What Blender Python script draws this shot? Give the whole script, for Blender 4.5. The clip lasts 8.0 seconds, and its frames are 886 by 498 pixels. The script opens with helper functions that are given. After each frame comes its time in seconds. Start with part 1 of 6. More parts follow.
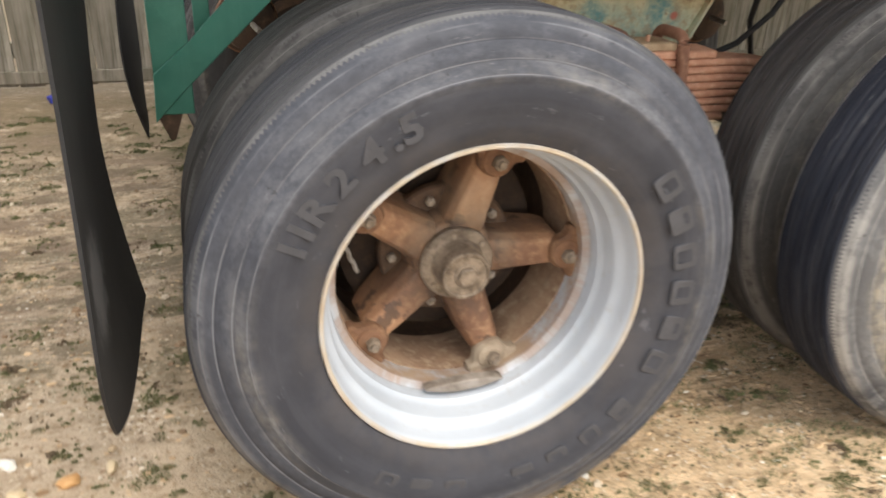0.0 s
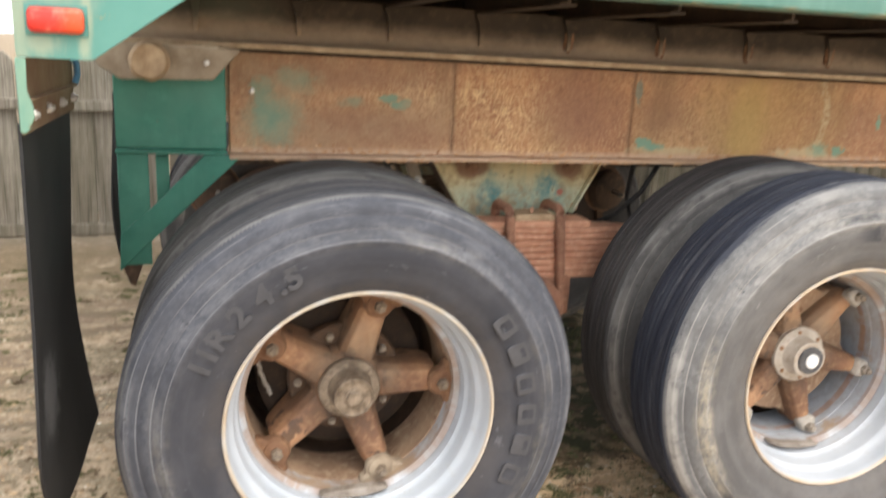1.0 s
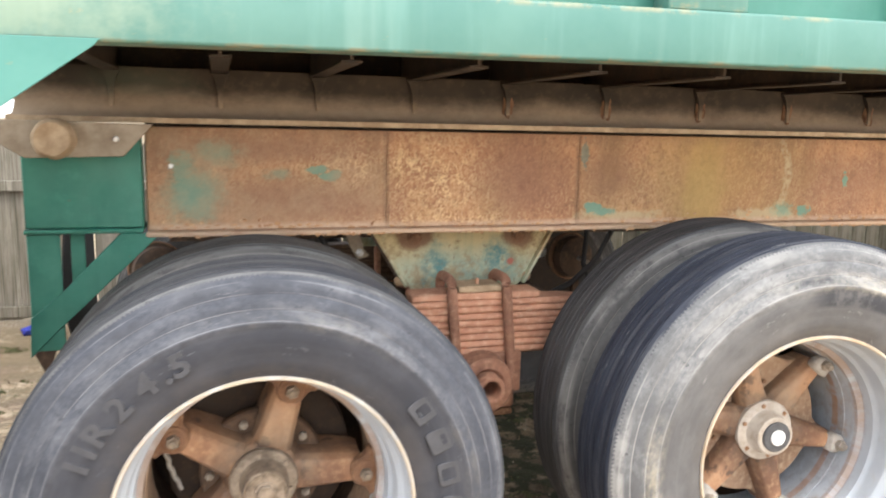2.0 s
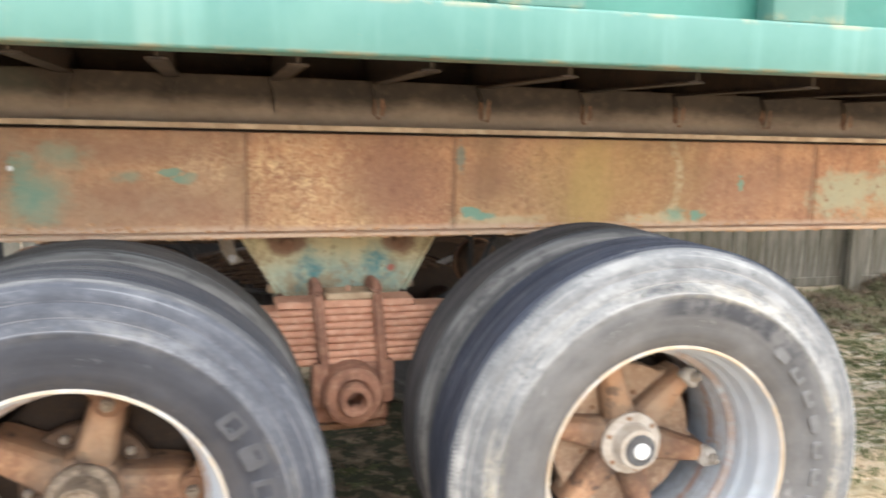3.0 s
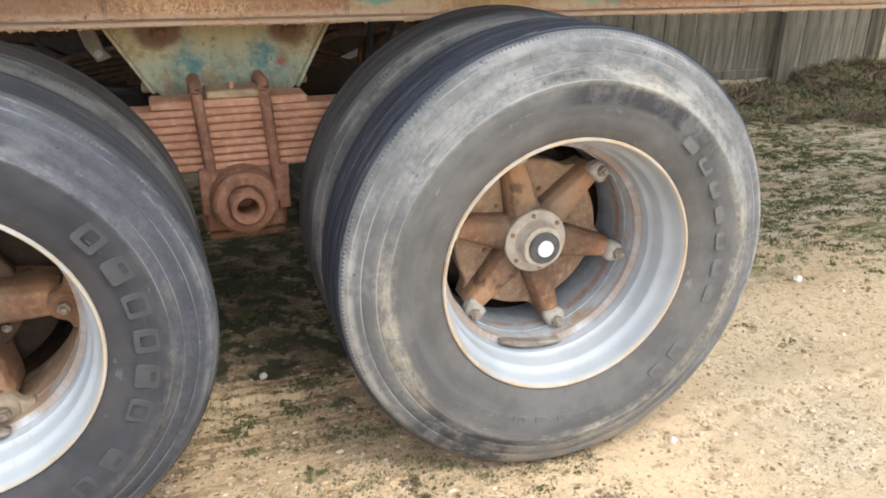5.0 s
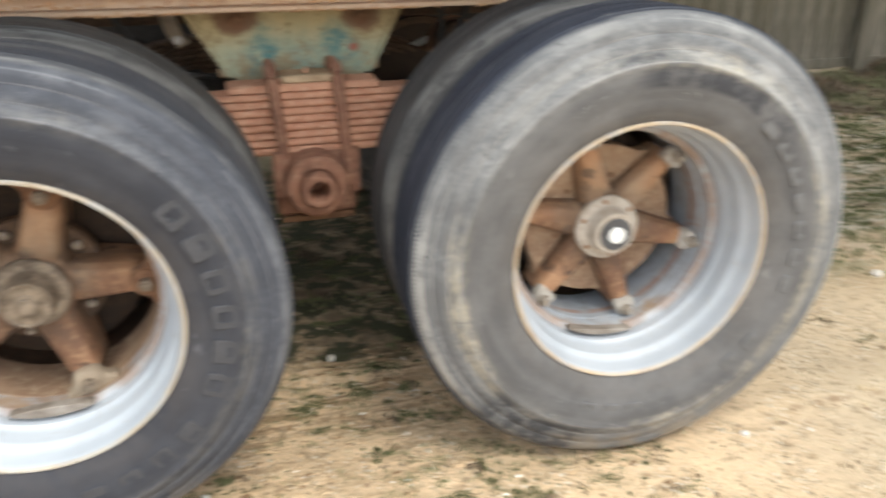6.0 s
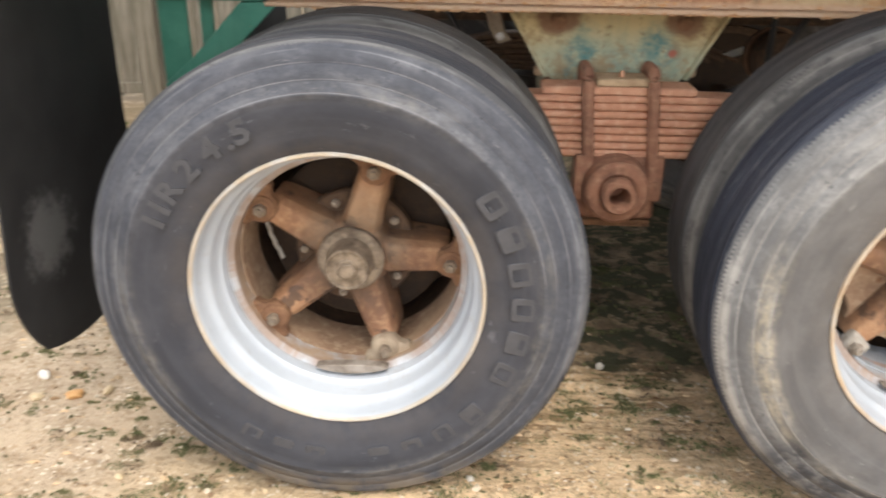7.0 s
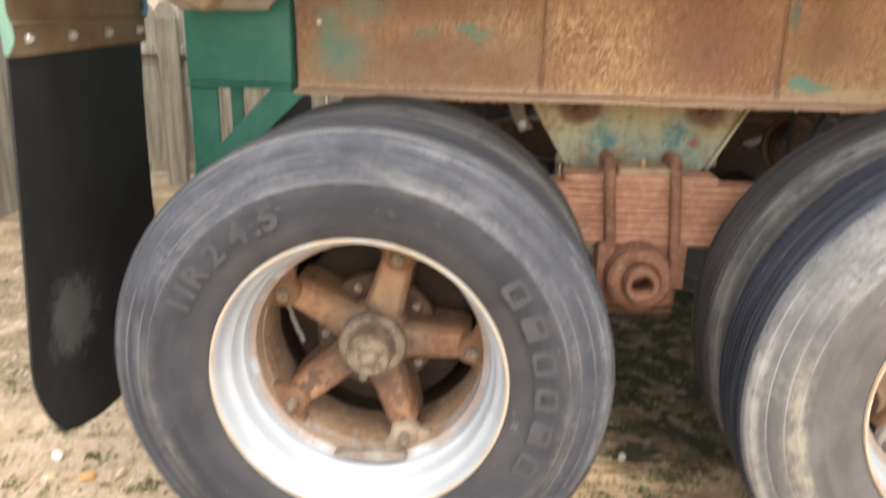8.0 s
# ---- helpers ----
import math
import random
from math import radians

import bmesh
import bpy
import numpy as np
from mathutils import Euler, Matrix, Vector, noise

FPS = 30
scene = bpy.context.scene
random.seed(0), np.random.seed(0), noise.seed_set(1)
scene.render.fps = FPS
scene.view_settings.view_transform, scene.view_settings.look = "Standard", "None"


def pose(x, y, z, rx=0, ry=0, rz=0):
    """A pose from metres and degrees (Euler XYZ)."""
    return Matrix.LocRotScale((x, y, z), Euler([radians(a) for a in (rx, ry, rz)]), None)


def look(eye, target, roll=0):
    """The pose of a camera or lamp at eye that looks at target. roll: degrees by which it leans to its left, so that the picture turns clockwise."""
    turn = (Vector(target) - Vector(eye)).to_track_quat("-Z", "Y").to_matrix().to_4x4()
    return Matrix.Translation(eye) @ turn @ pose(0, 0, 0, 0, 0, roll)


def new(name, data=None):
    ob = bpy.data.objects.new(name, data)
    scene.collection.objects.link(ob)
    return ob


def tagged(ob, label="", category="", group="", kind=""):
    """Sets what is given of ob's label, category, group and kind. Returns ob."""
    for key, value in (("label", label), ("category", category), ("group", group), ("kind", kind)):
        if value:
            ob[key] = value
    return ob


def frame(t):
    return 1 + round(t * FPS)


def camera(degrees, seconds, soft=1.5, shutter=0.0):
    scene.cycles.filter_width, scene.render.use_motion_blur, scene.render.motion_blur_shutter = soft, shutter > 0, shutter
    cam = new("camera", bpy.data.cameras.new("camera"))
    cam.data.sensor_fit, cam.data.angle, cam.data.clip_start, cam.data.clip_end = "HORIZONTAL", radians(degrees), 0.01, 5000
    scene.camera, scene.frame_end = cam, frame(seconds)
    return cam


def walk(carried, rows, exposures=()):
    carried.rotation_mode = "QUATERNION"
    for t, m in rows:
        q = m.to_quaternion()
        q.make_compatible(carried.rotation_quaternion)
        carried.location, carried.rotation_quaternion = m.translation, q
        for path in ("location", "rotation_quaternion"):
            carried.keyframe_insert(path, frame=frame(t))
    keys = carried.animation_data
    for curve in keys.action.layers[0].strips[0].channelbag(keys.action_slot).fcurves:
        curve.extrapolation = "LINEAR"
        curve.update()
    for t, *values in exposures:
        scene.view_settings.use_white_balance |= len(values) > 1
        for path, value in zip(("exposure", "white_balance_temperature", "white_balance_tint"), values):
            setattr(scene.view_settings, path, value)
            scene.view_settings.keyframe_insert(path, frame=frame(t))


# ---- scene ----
cam = camera(59.4, 8.0, soft=1.8, shutter=0.6)
PATH = [
    (0, (-0.492, -1.149, 1.244), (0.024, 0.394, 0.473), 2.24),
    (0.5, (-0.414, -1.399, 1.294), (0.085, 0.174, 0.576), 4.07),
    (1, (-0.343, -1.607, 1.369), (0.180, 0.058, 0.929), 2.89),
    (1.2, (-0.316, -1.627, 1.362), (0.208, 0.048, 0.964), 2.29),
    (2.3, (0.025, -1.538, 1.368), (0.477, 0.184, 1.097), 0.52),
    (2.5, (0.092, -1.544, 1.365), (0.514, 0.185, 1.092), 0.38),
    (3, (0.308, -1.581, 1.363), (0.808, 0.126, 1.088), 1.16),
    (3.5, (0.430, -1.512, 1.346), (1.013, 0.140, 0.932), 1.21),
    (4, (0.461, -1.481, 1.325), (1.058, 0.128, 0.782), 1.11),
    (4.5, (0.467, -1.479, 1.310), (1.055, 0.089, 0.649), 0.69),
    (4.7, (0.464, -1.478, 1.308), (1.064, 0.073, 0.619), 0.83),
    (5.8, (0.451, -1.493, 1.297), (1.009, 0.060, 0.578), 0.48),
    (6, (0.430, -1.480, 1.287), (0.899, 0.102, 0.567), -0.03),
    (6.5, (0.343, -1.454, 1.287), (0.498, 0.186, 0.562), 0.01),
    (7, (0.296, -1.450, 1.287), (0.221, 0.198, 0.567), 0.70),
    (7.5, (0.282, -1.453, 1.287), (0.121, 0.189, 0.566), 0.53),
    (8, (0.275, -1.441, 1.306), (0.161, 0.268, 0.752), 1.13),
]
EXPOSURES = [(0.0, 0.9, 6850, 9), (1.0, 1.06, 6750, 9), (2.3, 1.46, 6350, 8), (3.0, 1.52, 6250, 7), (4.0, 1.13, 6250, 6), (4.5, 0.97, 6300, 7),
             (6.0, 0.91, 6450, 5), (6.5, 0.96, 6600, 7), (7.0, 1.0, 6750, 9), (7.5, 1.03, 6850, 10), (8.0, 1.23, 6950, 10)]
walk(cam, [(t, look(eye, target, roll)) for t, eye, target, roll in PATH], EXPOSURES)

# ---- light ----
world = bpy.data.worlds.new("world")
scene.world = world
world.use_nodes = True
sky = world.node_tree.nodes.new("ShaderNodeTexSky")
sky.sky_type = "NISHITA"
sky.sun_disc = False
SUN_UP, SUN_ROUND = 60.0, 158.0
sky.sun_elevation, sky.sun_rotation = radians(SUN_UP), radians(SUN_ROUND)
sky.air_density, sky.dust_density, sky.ozone_density = 1.0, 4.0, 1.0
veil = world.node_tree.nodes.new("ShaderNodeMix")
veil.data_type = "RGBA"
veil.inputs["Factor"].default_value = 0.75
veil.inputs["B"].default_value = (9.0, 9.0, 9.25, 1)
world.node_tree.links.new(sky.outputs[0], veil.inputs["A"])
back = world.node_tree.nodes["Background"]
world.node_tree.links.new(veil.outputs["Result"], back.inputs[0])
back.inputs[1].default_value = 0.15
sun_data = bpy.data.lights.new("sun", "SUN")
sun_data.energy, sun_data.angle, sun_data.color = 0.9, radians(25), (1.0, 0.95, 0.87)
sun = new("sun", sun_data)
a, e = radians(SUN_ROUND), radians(SUN_UP)
sun.matrix_world = look((20 * math.sin(a) * math.cos(e), 20 * math.cos(a) * math.cos(e), 20 * math.sin(e)), (0, 0, 0))


# ---- materials ----
class Graph:
    """A small helper to write node materials as expressions."""

    def __init__(self, name):
        self.mat = bpy.data.materials.new(name)
        self.mat.use_nodes = True
        self.nt = self.mat.node_tree
        self.bsdf = self.nt.nodes["Principled BSDF"]
        coords = self.nt.nodes.new("ShaderNodeTexCoord")
        self.obj = coords.outputs["Object"]

    def put(self, socket, value):
        if isinstance(value, bpy.types.NodeSocket):
            self.nt.links.new(value, socket)
        elif isinstance(value, tuple) and len(value) == 3 and socket.type == "RGBA":
            socket.default_value = (*value, 1)
        else:
            socket.default_value = value

    def stretched(self, x, y, z, vec=None):
        n = self.nt.nodes.new("ShaderNodeMapping")
        self.put(n.inputs["Vector"], vec or self.obj)
        n.inputs["Scale"].default_value = (x, y, z)
        return n.outputs[0]

    def noise(self, scale, detail=4.0, rough=0.55, vec=None, distort=0.0):
        n = self.nt.nodes.new("ShaderNodeTexNoise")
        self.put(n.inputs["Vector"], vec or self.obj)
        n.inputs["Scale"].default_value, n.inputs["Detail"].default_value = scale, detail
        n.inputs["Roughness"].default_value, n.inputs["Distortion"].default_value = rough, distort
        return n.outputs[0]

    def cells(self, scale, vec=None, out="Distance"):
        n = self.nt.nodes.new("ShaderNodeTexVoronoi")
        self.put(n.inputs["Vector"], vec or self.obj)
        n.inputs["Scale"].default_value = scale
        return n.outputs[out]

    def ramp(self, fac, lo, hi, a=0.0, b=1.0):
        n = self.nt.nodes.new("ShaderNodeMapRange")
        n.interpolation_type = "SMOOTHSTEP"
        self.put(n.inputs["Value"], fac)
        n.inputs["From Min"].default_value, n.inputs["From Max"].default_value = lo, hi
        n.inputs["To Min"].default_value, n.inputs["To Max"].default_value = a, b
        return n.outputs[0]

    def mix(self, fac, a, b):
        n = self.nt.nodes.new("ShaderNodeMix")
        n.data_type = "RGBA"
        self.put(n.inputs["Factor"], fac)
        self.put(n.inputs["A"], a)
        self.put(n.inputs["B"], b)
        return n.outputs["Result"]

    def math(self, op, a, b=0.0):
        n = self.nt.nodes.new("ShaderNodeMath")
        n.operation = op
        self.put(n.inputs[0], a)
        self.put(n.inputs[1], b)
        return n.outputs[0]

    def axes(self):
        n = self.nt.nodes.new("ShaderNodeSeparateXYZ")
        self.put(n.inputs[0], self.obj)
        return n.outputs[0], n.outputs[1], n.outputs[2]

    def radius(self):
        x, _, z = self.axes()
        return self.math("SQRT", self.math("ADD", self.math("MULTIPLY", x, x), self.math("MULTIPLY", z, z)))

    def turned(self, along=1.0, across=1.0):
        """Coordinates round the axle: the place on a circle of 0.4 m, and the way across the wall or tread."""
        x, y, z = self.axes()
        r = self.radius()
        n = self.nt.nodes.new("ShaderNodeCombineXYZ")
        self.put(n.inputs[0], self.math("MULTIPLY", self.math("DIVIDE", x, r), 0.4 * along))
        self.put(n.inputs[1], self.math("MULTIPLY", self.math("DIVIDE", z, r), 0.4 * along))
        self.put(n.inputs[2], self.math("MULTIPLY", self.math("ADD", r, y), across))
        return n.outputs[0]

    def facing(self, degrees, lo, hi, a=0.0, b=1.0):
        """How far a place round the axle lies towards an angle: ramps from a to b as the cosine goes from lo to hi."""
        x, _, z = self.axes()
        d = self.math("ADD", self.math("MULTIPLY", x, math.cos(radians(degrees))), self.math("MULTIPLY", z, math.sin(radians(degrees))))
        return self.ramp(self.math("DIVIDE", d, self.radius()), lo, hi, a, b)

    def times(self, *values):
        out = values[0]
        for v in values[1:]:
            out = self.math("MULTIPLY", out, v)
        return out

    def chance(self):
        n = self.nt.nodes.new("ShaderNodeObjectInfo")
        return n.outputs["Random"]

    def island(self):
        n = self.nt.nodes.new("ShaderNodeNewGeometry")
        return n.outputs["Random Per Island"]

    def blob(self, cx, cz, rx, rz, wobble, edge=0.35, ragged=2.2):
        """A ragged patch on an upright face: 1 inside, 0 outside."""
        x, _, z = self.axes()
        dx = self.math("DIVIDE", self.math("SUBTRACT", x, cx), rx)
        dz = self.math("DIVIDE", self.math("SUBTRACT", z, cz), rz)
        d = self.math("SQRT", self.math("ADD", self.math("MULTIPLY", dx, dx), self.math("MULTIPLY", dz, dz)))
        d = self.math("ADD", d, self.math("MULTIPLY", self.math("SUBTRACT", wobble, 0.5), ragged))
        return self.ramp(d, 1.0 - edge, 1.0 + edge, 1.0, 0.0)

    def most(self, *values):
        out = values[0]
        for v in values[1:]:
            out = self.math("MAXIMUM", out, v)
        return out

    def done(self, color, rough=0.7, metal=0.0, height=None, bump=0.3, dist=0.002):
        self.put(self.bsdf.inputs["Base Color"], color)
        self.put(self.bsdf.inputs["Roughness"], rough)
        self.put(self.bsdf.inputs["Metallic"], metal)
        if height is not None:
            n = self.nt.nodes.new("ShaderNodeBump")
            n.inputs["Strength"].default_value, n.inputs["Distance"].default_value = bump, dist
            self.put(n.inputs["Height"], height)
            self.put(self.bsdf.inputs["Normal"], n.outputs[0])
        return self.mat


def rubber(name, tall, wall_a, wall_b, shoulder_a, shoulder_b, tread_a, tread_b, chalk, worn, dust, film_at=85, stains=()):
    """Weathered tyre rubber. tall: the tyre's height over the rim against the usual; worn: chalking of the shoulder;
    dust: dry soil on the wall;
    film_at: the angle round which chalk and painted sky light are strongest; stains: dark marks as (angle, spread,
    inner radius, outer radius, strength)."""
    g = Graph(name)
    x, y, z = g.axes()
    r = g.math("ADD", g.math("DIVIDE", g.math("SUBTRACT", g.radius(), 0.3235), tall), 0.3235)
    rings = g.noise(90, 3, 0.6, g.turned(0.02, 1.0))
    smear = g.noise(7, 6, 0.65, g.turned(0.8, 1.6))
    blotch = g.noise(11, 6, 0.7)
    grain, fine = g.noise(300, 3), g.noise(70, 5, 0.75, g.turned(1.0, 1.0))
    wall = g.mix(g.ramp(smear, 0.33, 0.7), wall_a, wall_b)
    wall = g.mix(g.ramp(rings, 0.50, 0.74, 0.0, 0.35), wall, wall_b)
    warm = g.math("MULTIPLY", g.ramp(r, 0.40, 0.325), g.ramp(blotch, 0.32, 0.62))
    wall = g.mix(g.math("MULTIPLY", warm, 0.18), wall, (0.150, 0.120, 0.095))
    edge = g.math("ADD", r, g.math("MULTIPLY", g.math("SUBTRACT", blotch, 0.5), 0.045))
    film = g.ramp(g.noise(9, 6, 0.7, g.turned(1.4, 1.2)), 0.30, 0.66)
    shoulder = g.mix(g.ramp(fine, 0.26, 0.78), shoulder_a, g.mix(film, shoulder_a, shoulder_b))
    base = g.mix(g.times(g.ramp(edge, 0.438, 0.462), g.ramp(film, 0.0, 1.0, 0.7, 1.0)), wall, shoulder)
    # Chalk film, with the sky-lit upper wall painted into it as well.
    sky_chalk = g.times(g.ramp(r, 0.42, 0.465), g.ramp(r, 0.475, 0.515, 1.0, 0.25), g.facing(film_at, -0.3, 0.9), g.ramp(g.noise(16, 6, 0.75, g.turned(0.7, 1.0)), 0.40, 0.62), worn)
    base = g.mix(g.math("MULTIPLY", sky_chalk, 0.6), base, chalk)
    scuff = g.times(g.ramp(r, 0.442, 0.449), g.ramp(r, 0.452, 0.472, 1.0, 0.0), g.ramp(g.noise(3.0, 3, 0.5, g.turned()), 0.42, 0.58), g.ramp(g.noise(48, 6, 0.75, g.turned(0.6, 0.8)), 0.36, 0.70))
    base = g.mix(g.math("MULTIPLY", scuff, g.ramp(dust, 0.0, 1.0, 0.40, 0.90)), base, chalk)
    cream = g.times(g.ramp(r, 0.425, 0.445), g.ramp(r, 0.462, 0.490, 1.0, 0.0), g.ramp(g.noise(38, 6, 0.75, g.turned(0.6, 0.7)), 0.38, 0.70), g.ramp(g.noise(2.4, 3, 0.5, g.turned()), 0.36, 0.55))
    base = g.mix(g.math("MULTIPLY", cream, dust), base, (0.46, 0.41, 0.31))
    for at, wide in ((0.4745, 0.0016), (0.5055, 0.0018), (0.4505, 0.0014), (0.5300, 0.0016)):
        hair = g.math("ABSOLUTE", g.math("SUBTRACT", g.math("ADD", r, g.math("MULTIPLY", g.noise(2.5, 3, 0.5), 0.004)), at + 0.002))
        base = g.mix(g.times(g.ramp(hair, wide, wide * 0.3), g.ramp(g.noise(5, 4, 0.6), 0.38, 0.60), 0.5), base, chalk)
    serif = g.times(g.ramp(r, 0.515, 0.528), g.ramp(r, 0.541, 0.545, 1.0, 0.0), g.ramp(g.noise(2.2, 4, 0.6, g.turned()), 0.40, 0.56), g.ramp(g.noise(20, 5, 0.7, g.turned(1.0, 0.7)), 0.30, 0.55))
    base = g.mix(g.math("MULTIPLY", serif, worn), base, chalk)
    notch = g.math("MULTIPLY", g.math("SINE", g.math("MULTIPLY", g.math("ARCTAN2", z, x), 330.0)), 0.0018)
    tread = g.ramp(g.math("ADD", r, notch), 0.5385, 0.5410)
    lines = g.times(g.ramp(g.noise(150, 3, 0.6, g.turned(0.012, 1.0)), 0.52, 0.66), g.ramp(g.noise(5, 3, 0.5, g.turned(1.0, 4.0)), 0.35, 0.6))
    ribs = g.mix(g.ramp(g.noise(9, 5, 0.65, g.turned(0.5, 3.0)), 0.35, 0.7), tread_a, tread_b)
    ribs = g.mix(g.math("MULTIPLY", lines, 0.35), ribs, (0.17, 0.17, 0.185))
    silted = g.times(g.ramp(r, 0.5465, 0.5445), g.ramp(g.noise(8, 5, 0.7, g.turned(1.0, 3.0)), 0.36, 0.58))
    ribs = g.mix(g.math("MULTIPLY", silted, 0.6), ribs, (0.21, 0.21, 0.21))
    base = g.mix(tread, base, ribs)
    foot = g.times(g.ramp(z, -0.36, -0.53), g.ramp(g.noise(12, 5, 0.7), 0.35, 0.6), g.ramp(r, 0.45, 0.50))
    base = g.mix(g.math("MULTIPLY", foot, 0.5), base, (0.30, 0.24, 0.165))
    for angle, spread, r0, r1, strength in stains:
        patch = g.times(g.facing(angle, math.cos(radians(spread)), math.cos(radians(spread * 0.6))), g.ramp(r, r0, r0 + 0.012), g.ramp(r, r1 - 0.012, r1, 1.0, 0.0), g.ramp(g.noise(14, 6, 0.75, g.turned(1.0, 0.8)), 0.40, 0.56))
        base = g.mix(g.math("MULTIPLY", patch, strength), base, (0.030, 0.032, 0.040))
    scratch = g.ramp(g.noise(46, 4, 0.7, g.turned(0.35, 1.6)), 0.64, 0.70, 0.0, 0.25)
    base = g.mix(scratch, base, chalk)
    nicks = g.times(g.ramp(g.noise(60, 4, 0.7, g.turned(1.0, 0.5)), 0.36, 0.30), g.ramp(r, 0.43, 0.46))
    base = g.mix(g.math("MULTIPLY", nicks, 0.6), base, (0.025, 0.026, 0.030))
    tall_ = g.math("ADD", g.math("MULTIPLY", rings, 0.5), g.math("ADD", g.math("MULTIPLY", grain, 0.3), g.math("ADD", g.math("MULTIPLY", smear, 0.5), g.math("MULTIPLY", fine, 0.4))))
    g.bsdf.inputs["Specular IOR Level"].default_value = 0.28
    return g.done(base, g.ramp(smear, 0.3, 0.7, 0.62, 0.82), 0, tall_, 0.55, 0.0015)


def rusty(name, dark=(0.10, 0.048, 0.026), mid=(0.25, 0.125, 0.066), light=(0.38, 0.23, 0.13), grease=0.35):
    g = Graph(name)
    big, small, grain = g.noise(6, 5, 0.6), g.noise(45, 5, 0.65), g.noise(280, 3)
    c = g.mix(g.ramp(big, 0.3, 0.65), dark, mid)
    c = g.mix(g.ramp(small, 0.42, 0.85), c, light)
    c = g.mix(g.math("MULTIPLY", g.ramp(g.noise(11, 4, 0.6), 0.55, 0.7), grease), c, (0.03, 0.022, 0.018))
    return g.done(c, g.ramp(small, 0.3, 0.7, 0.75, 0.95), 0, g.math("ADD", small, g.math("MULTIPLY", grain, 0.5)), 0.5, 0.0015)


def painted(name, colour, chalk, rust=0.5, gloss=0.45):
    g = Graph(name)
    big, mid, fine = g.noise(2.2, 5, 0.6), g.noise(17, 6, 0.7), g.noise(160, 3)
    runs = g.noise(9, 4, 0.6, g.stretched(2.5, 2.5, 0.25))
    c = g.mix(g.ramp(big, 0.3, 0.7), colour, chalk)
    c = g.mix(g.ramp(runs, 0.52, 0.75, 0.0, 0.45), c, chalk)
    rubbed = g.math("MULTIPLY", g.ramp(g.noise(6, 6, 0.75), 0.48, 0.66), g.ramp(g.noise(60, 4, 0.7), 0.35, 0.65, 0.4, 1.0))
    c = g.mix(g.math("MULTIPLY", rubbed, 0.6), c, chalk)
    spot = g.ramp(mid, 0.66, 0.72, 0.0, rust)
    c = g.mix(spot, c, (0.20, 0.10, 0.045))
    return g.done(c, g.ramp(mid, 0.3, 0.7, gloss, gloss + 0.25), 0, g.math("ADD", mid, g.math("MULTIPLY", fine, 0.2)), 0.2, 0.001)


TALL_A, TALL_B = 0.977, 1.047
RUBBER_DARK = rubber("dark_weathered_rubber", TALL_A, (0.034, 0.037, 0.047), (0.060, 0.062, 0.073), (0.048, 0.053, 0.067), (0.092, 0.098, 0.118),
                     (0.034, 0.037, 0.047), (0.074, 0.075, 0.080), (0.26, 0.265, 0.285), 0.4, 0.15, 115)
RUBBER_CHALKY = rubber("chalky_rubber", TALL_B, (0.088, 0.087, 0.090), (0.150, 0.147, 0.148), (0.108, 0.111, 0.118), (0.235, 0.238, 0.243),
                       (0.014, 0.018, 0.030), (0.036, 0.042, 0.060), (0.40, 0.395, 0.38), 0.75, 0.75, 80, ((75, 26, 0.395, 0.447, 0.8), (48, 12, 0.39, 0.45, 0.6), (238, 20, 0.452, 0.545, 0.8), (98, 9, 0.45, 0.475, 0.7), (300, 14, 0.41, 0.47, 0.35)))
RUBBER_DUSTY = rubber("dusty_inner_rubber", TALL_A, (0.044, 0.042, 0.042), (0.074, 0.071, 0.070), (0.050, 0.050, 0.052), (0.098, 0.096, 0.096),
                      (0.044, 0.043, 0.043), (0.088, 0.084, 0.081), (0.25, 0.24, 0.23), 0.4, 0.2)
RUBBER_DUSTY_TALL = rubber("dusty_tall_rubber", TALL_B, (0.044, 0.042, 0.042), (0.074, 0.071, 0.070), (0.050, 0.050, 0.052), (0.090, 0.089, 0.090),
                           (0.036, 0.036, 0.039), (0.074, 0.072, 0.072), (0.25, 0.24, 0.23), 0.45, 0.2)
RUST = rusty("rust_cast_iron")


def hub_rust():
    g = Graph("greasy_rust_cast_iron")
    r = g.radius()
    y = g.axes()[1]
    big, small, grain = g.noise(7, 5, 0.6), g.noise(45, 5, 0.65), g.noise(280, 3)
    c = g.mix(g.ramp(big, 0.3, 0.68), (0.17, 0.082, 0.046), (0.40, 0.215, 0.115))
    c = g.mix(g.ramp(small, 0.45, 0.85), c, (0.50, 0.32, 0.19))
    grease = g.math("MULTIPLY", g.ramp(r, 0.205, 0.085), g.ramp(g.noise(16, 5, 0.7), 0.30, 0.58, 0.3, 1.0))
    c = g.mix(g.math("MULTIPLY", grease, 0.7), c, (0.062, 0.042, 0.030))
    spots = g.ramp(g.noise(15, 4, 0.6), 0.57, 0.64, 0.0, 0.75)
    c = g.mix(spots, c, (0.045, 0.030, 0.024))
    dust = g.ramp(g.noise(5, 4), 0.5, 0.75, 0.0, 0.5)
    c = g.mix(dust, c, (0.43, 0.32, 0.22))
    # Shade deep inside the hub, painted as darkening towards the back.
    deep_shade = g.math("MULTIPLY", g.ramp(y, 0.232, 0.30), g.ramp(g.noise(9, 4, 0.6), 0.3, 0.6, 0.5, 1.0))
    c = g.mix(g.math("MULTIPLY", deep_shade, 0.5), c, (0.065, 0.043, 0.031))
    return g.done(c, g.ramp(small, 0.3, 0.7, 0.6, 0.9), 0, g.math("ADD", small, g.math("MULTIPLY", grain, 0.5)), 0.6, 0.002)


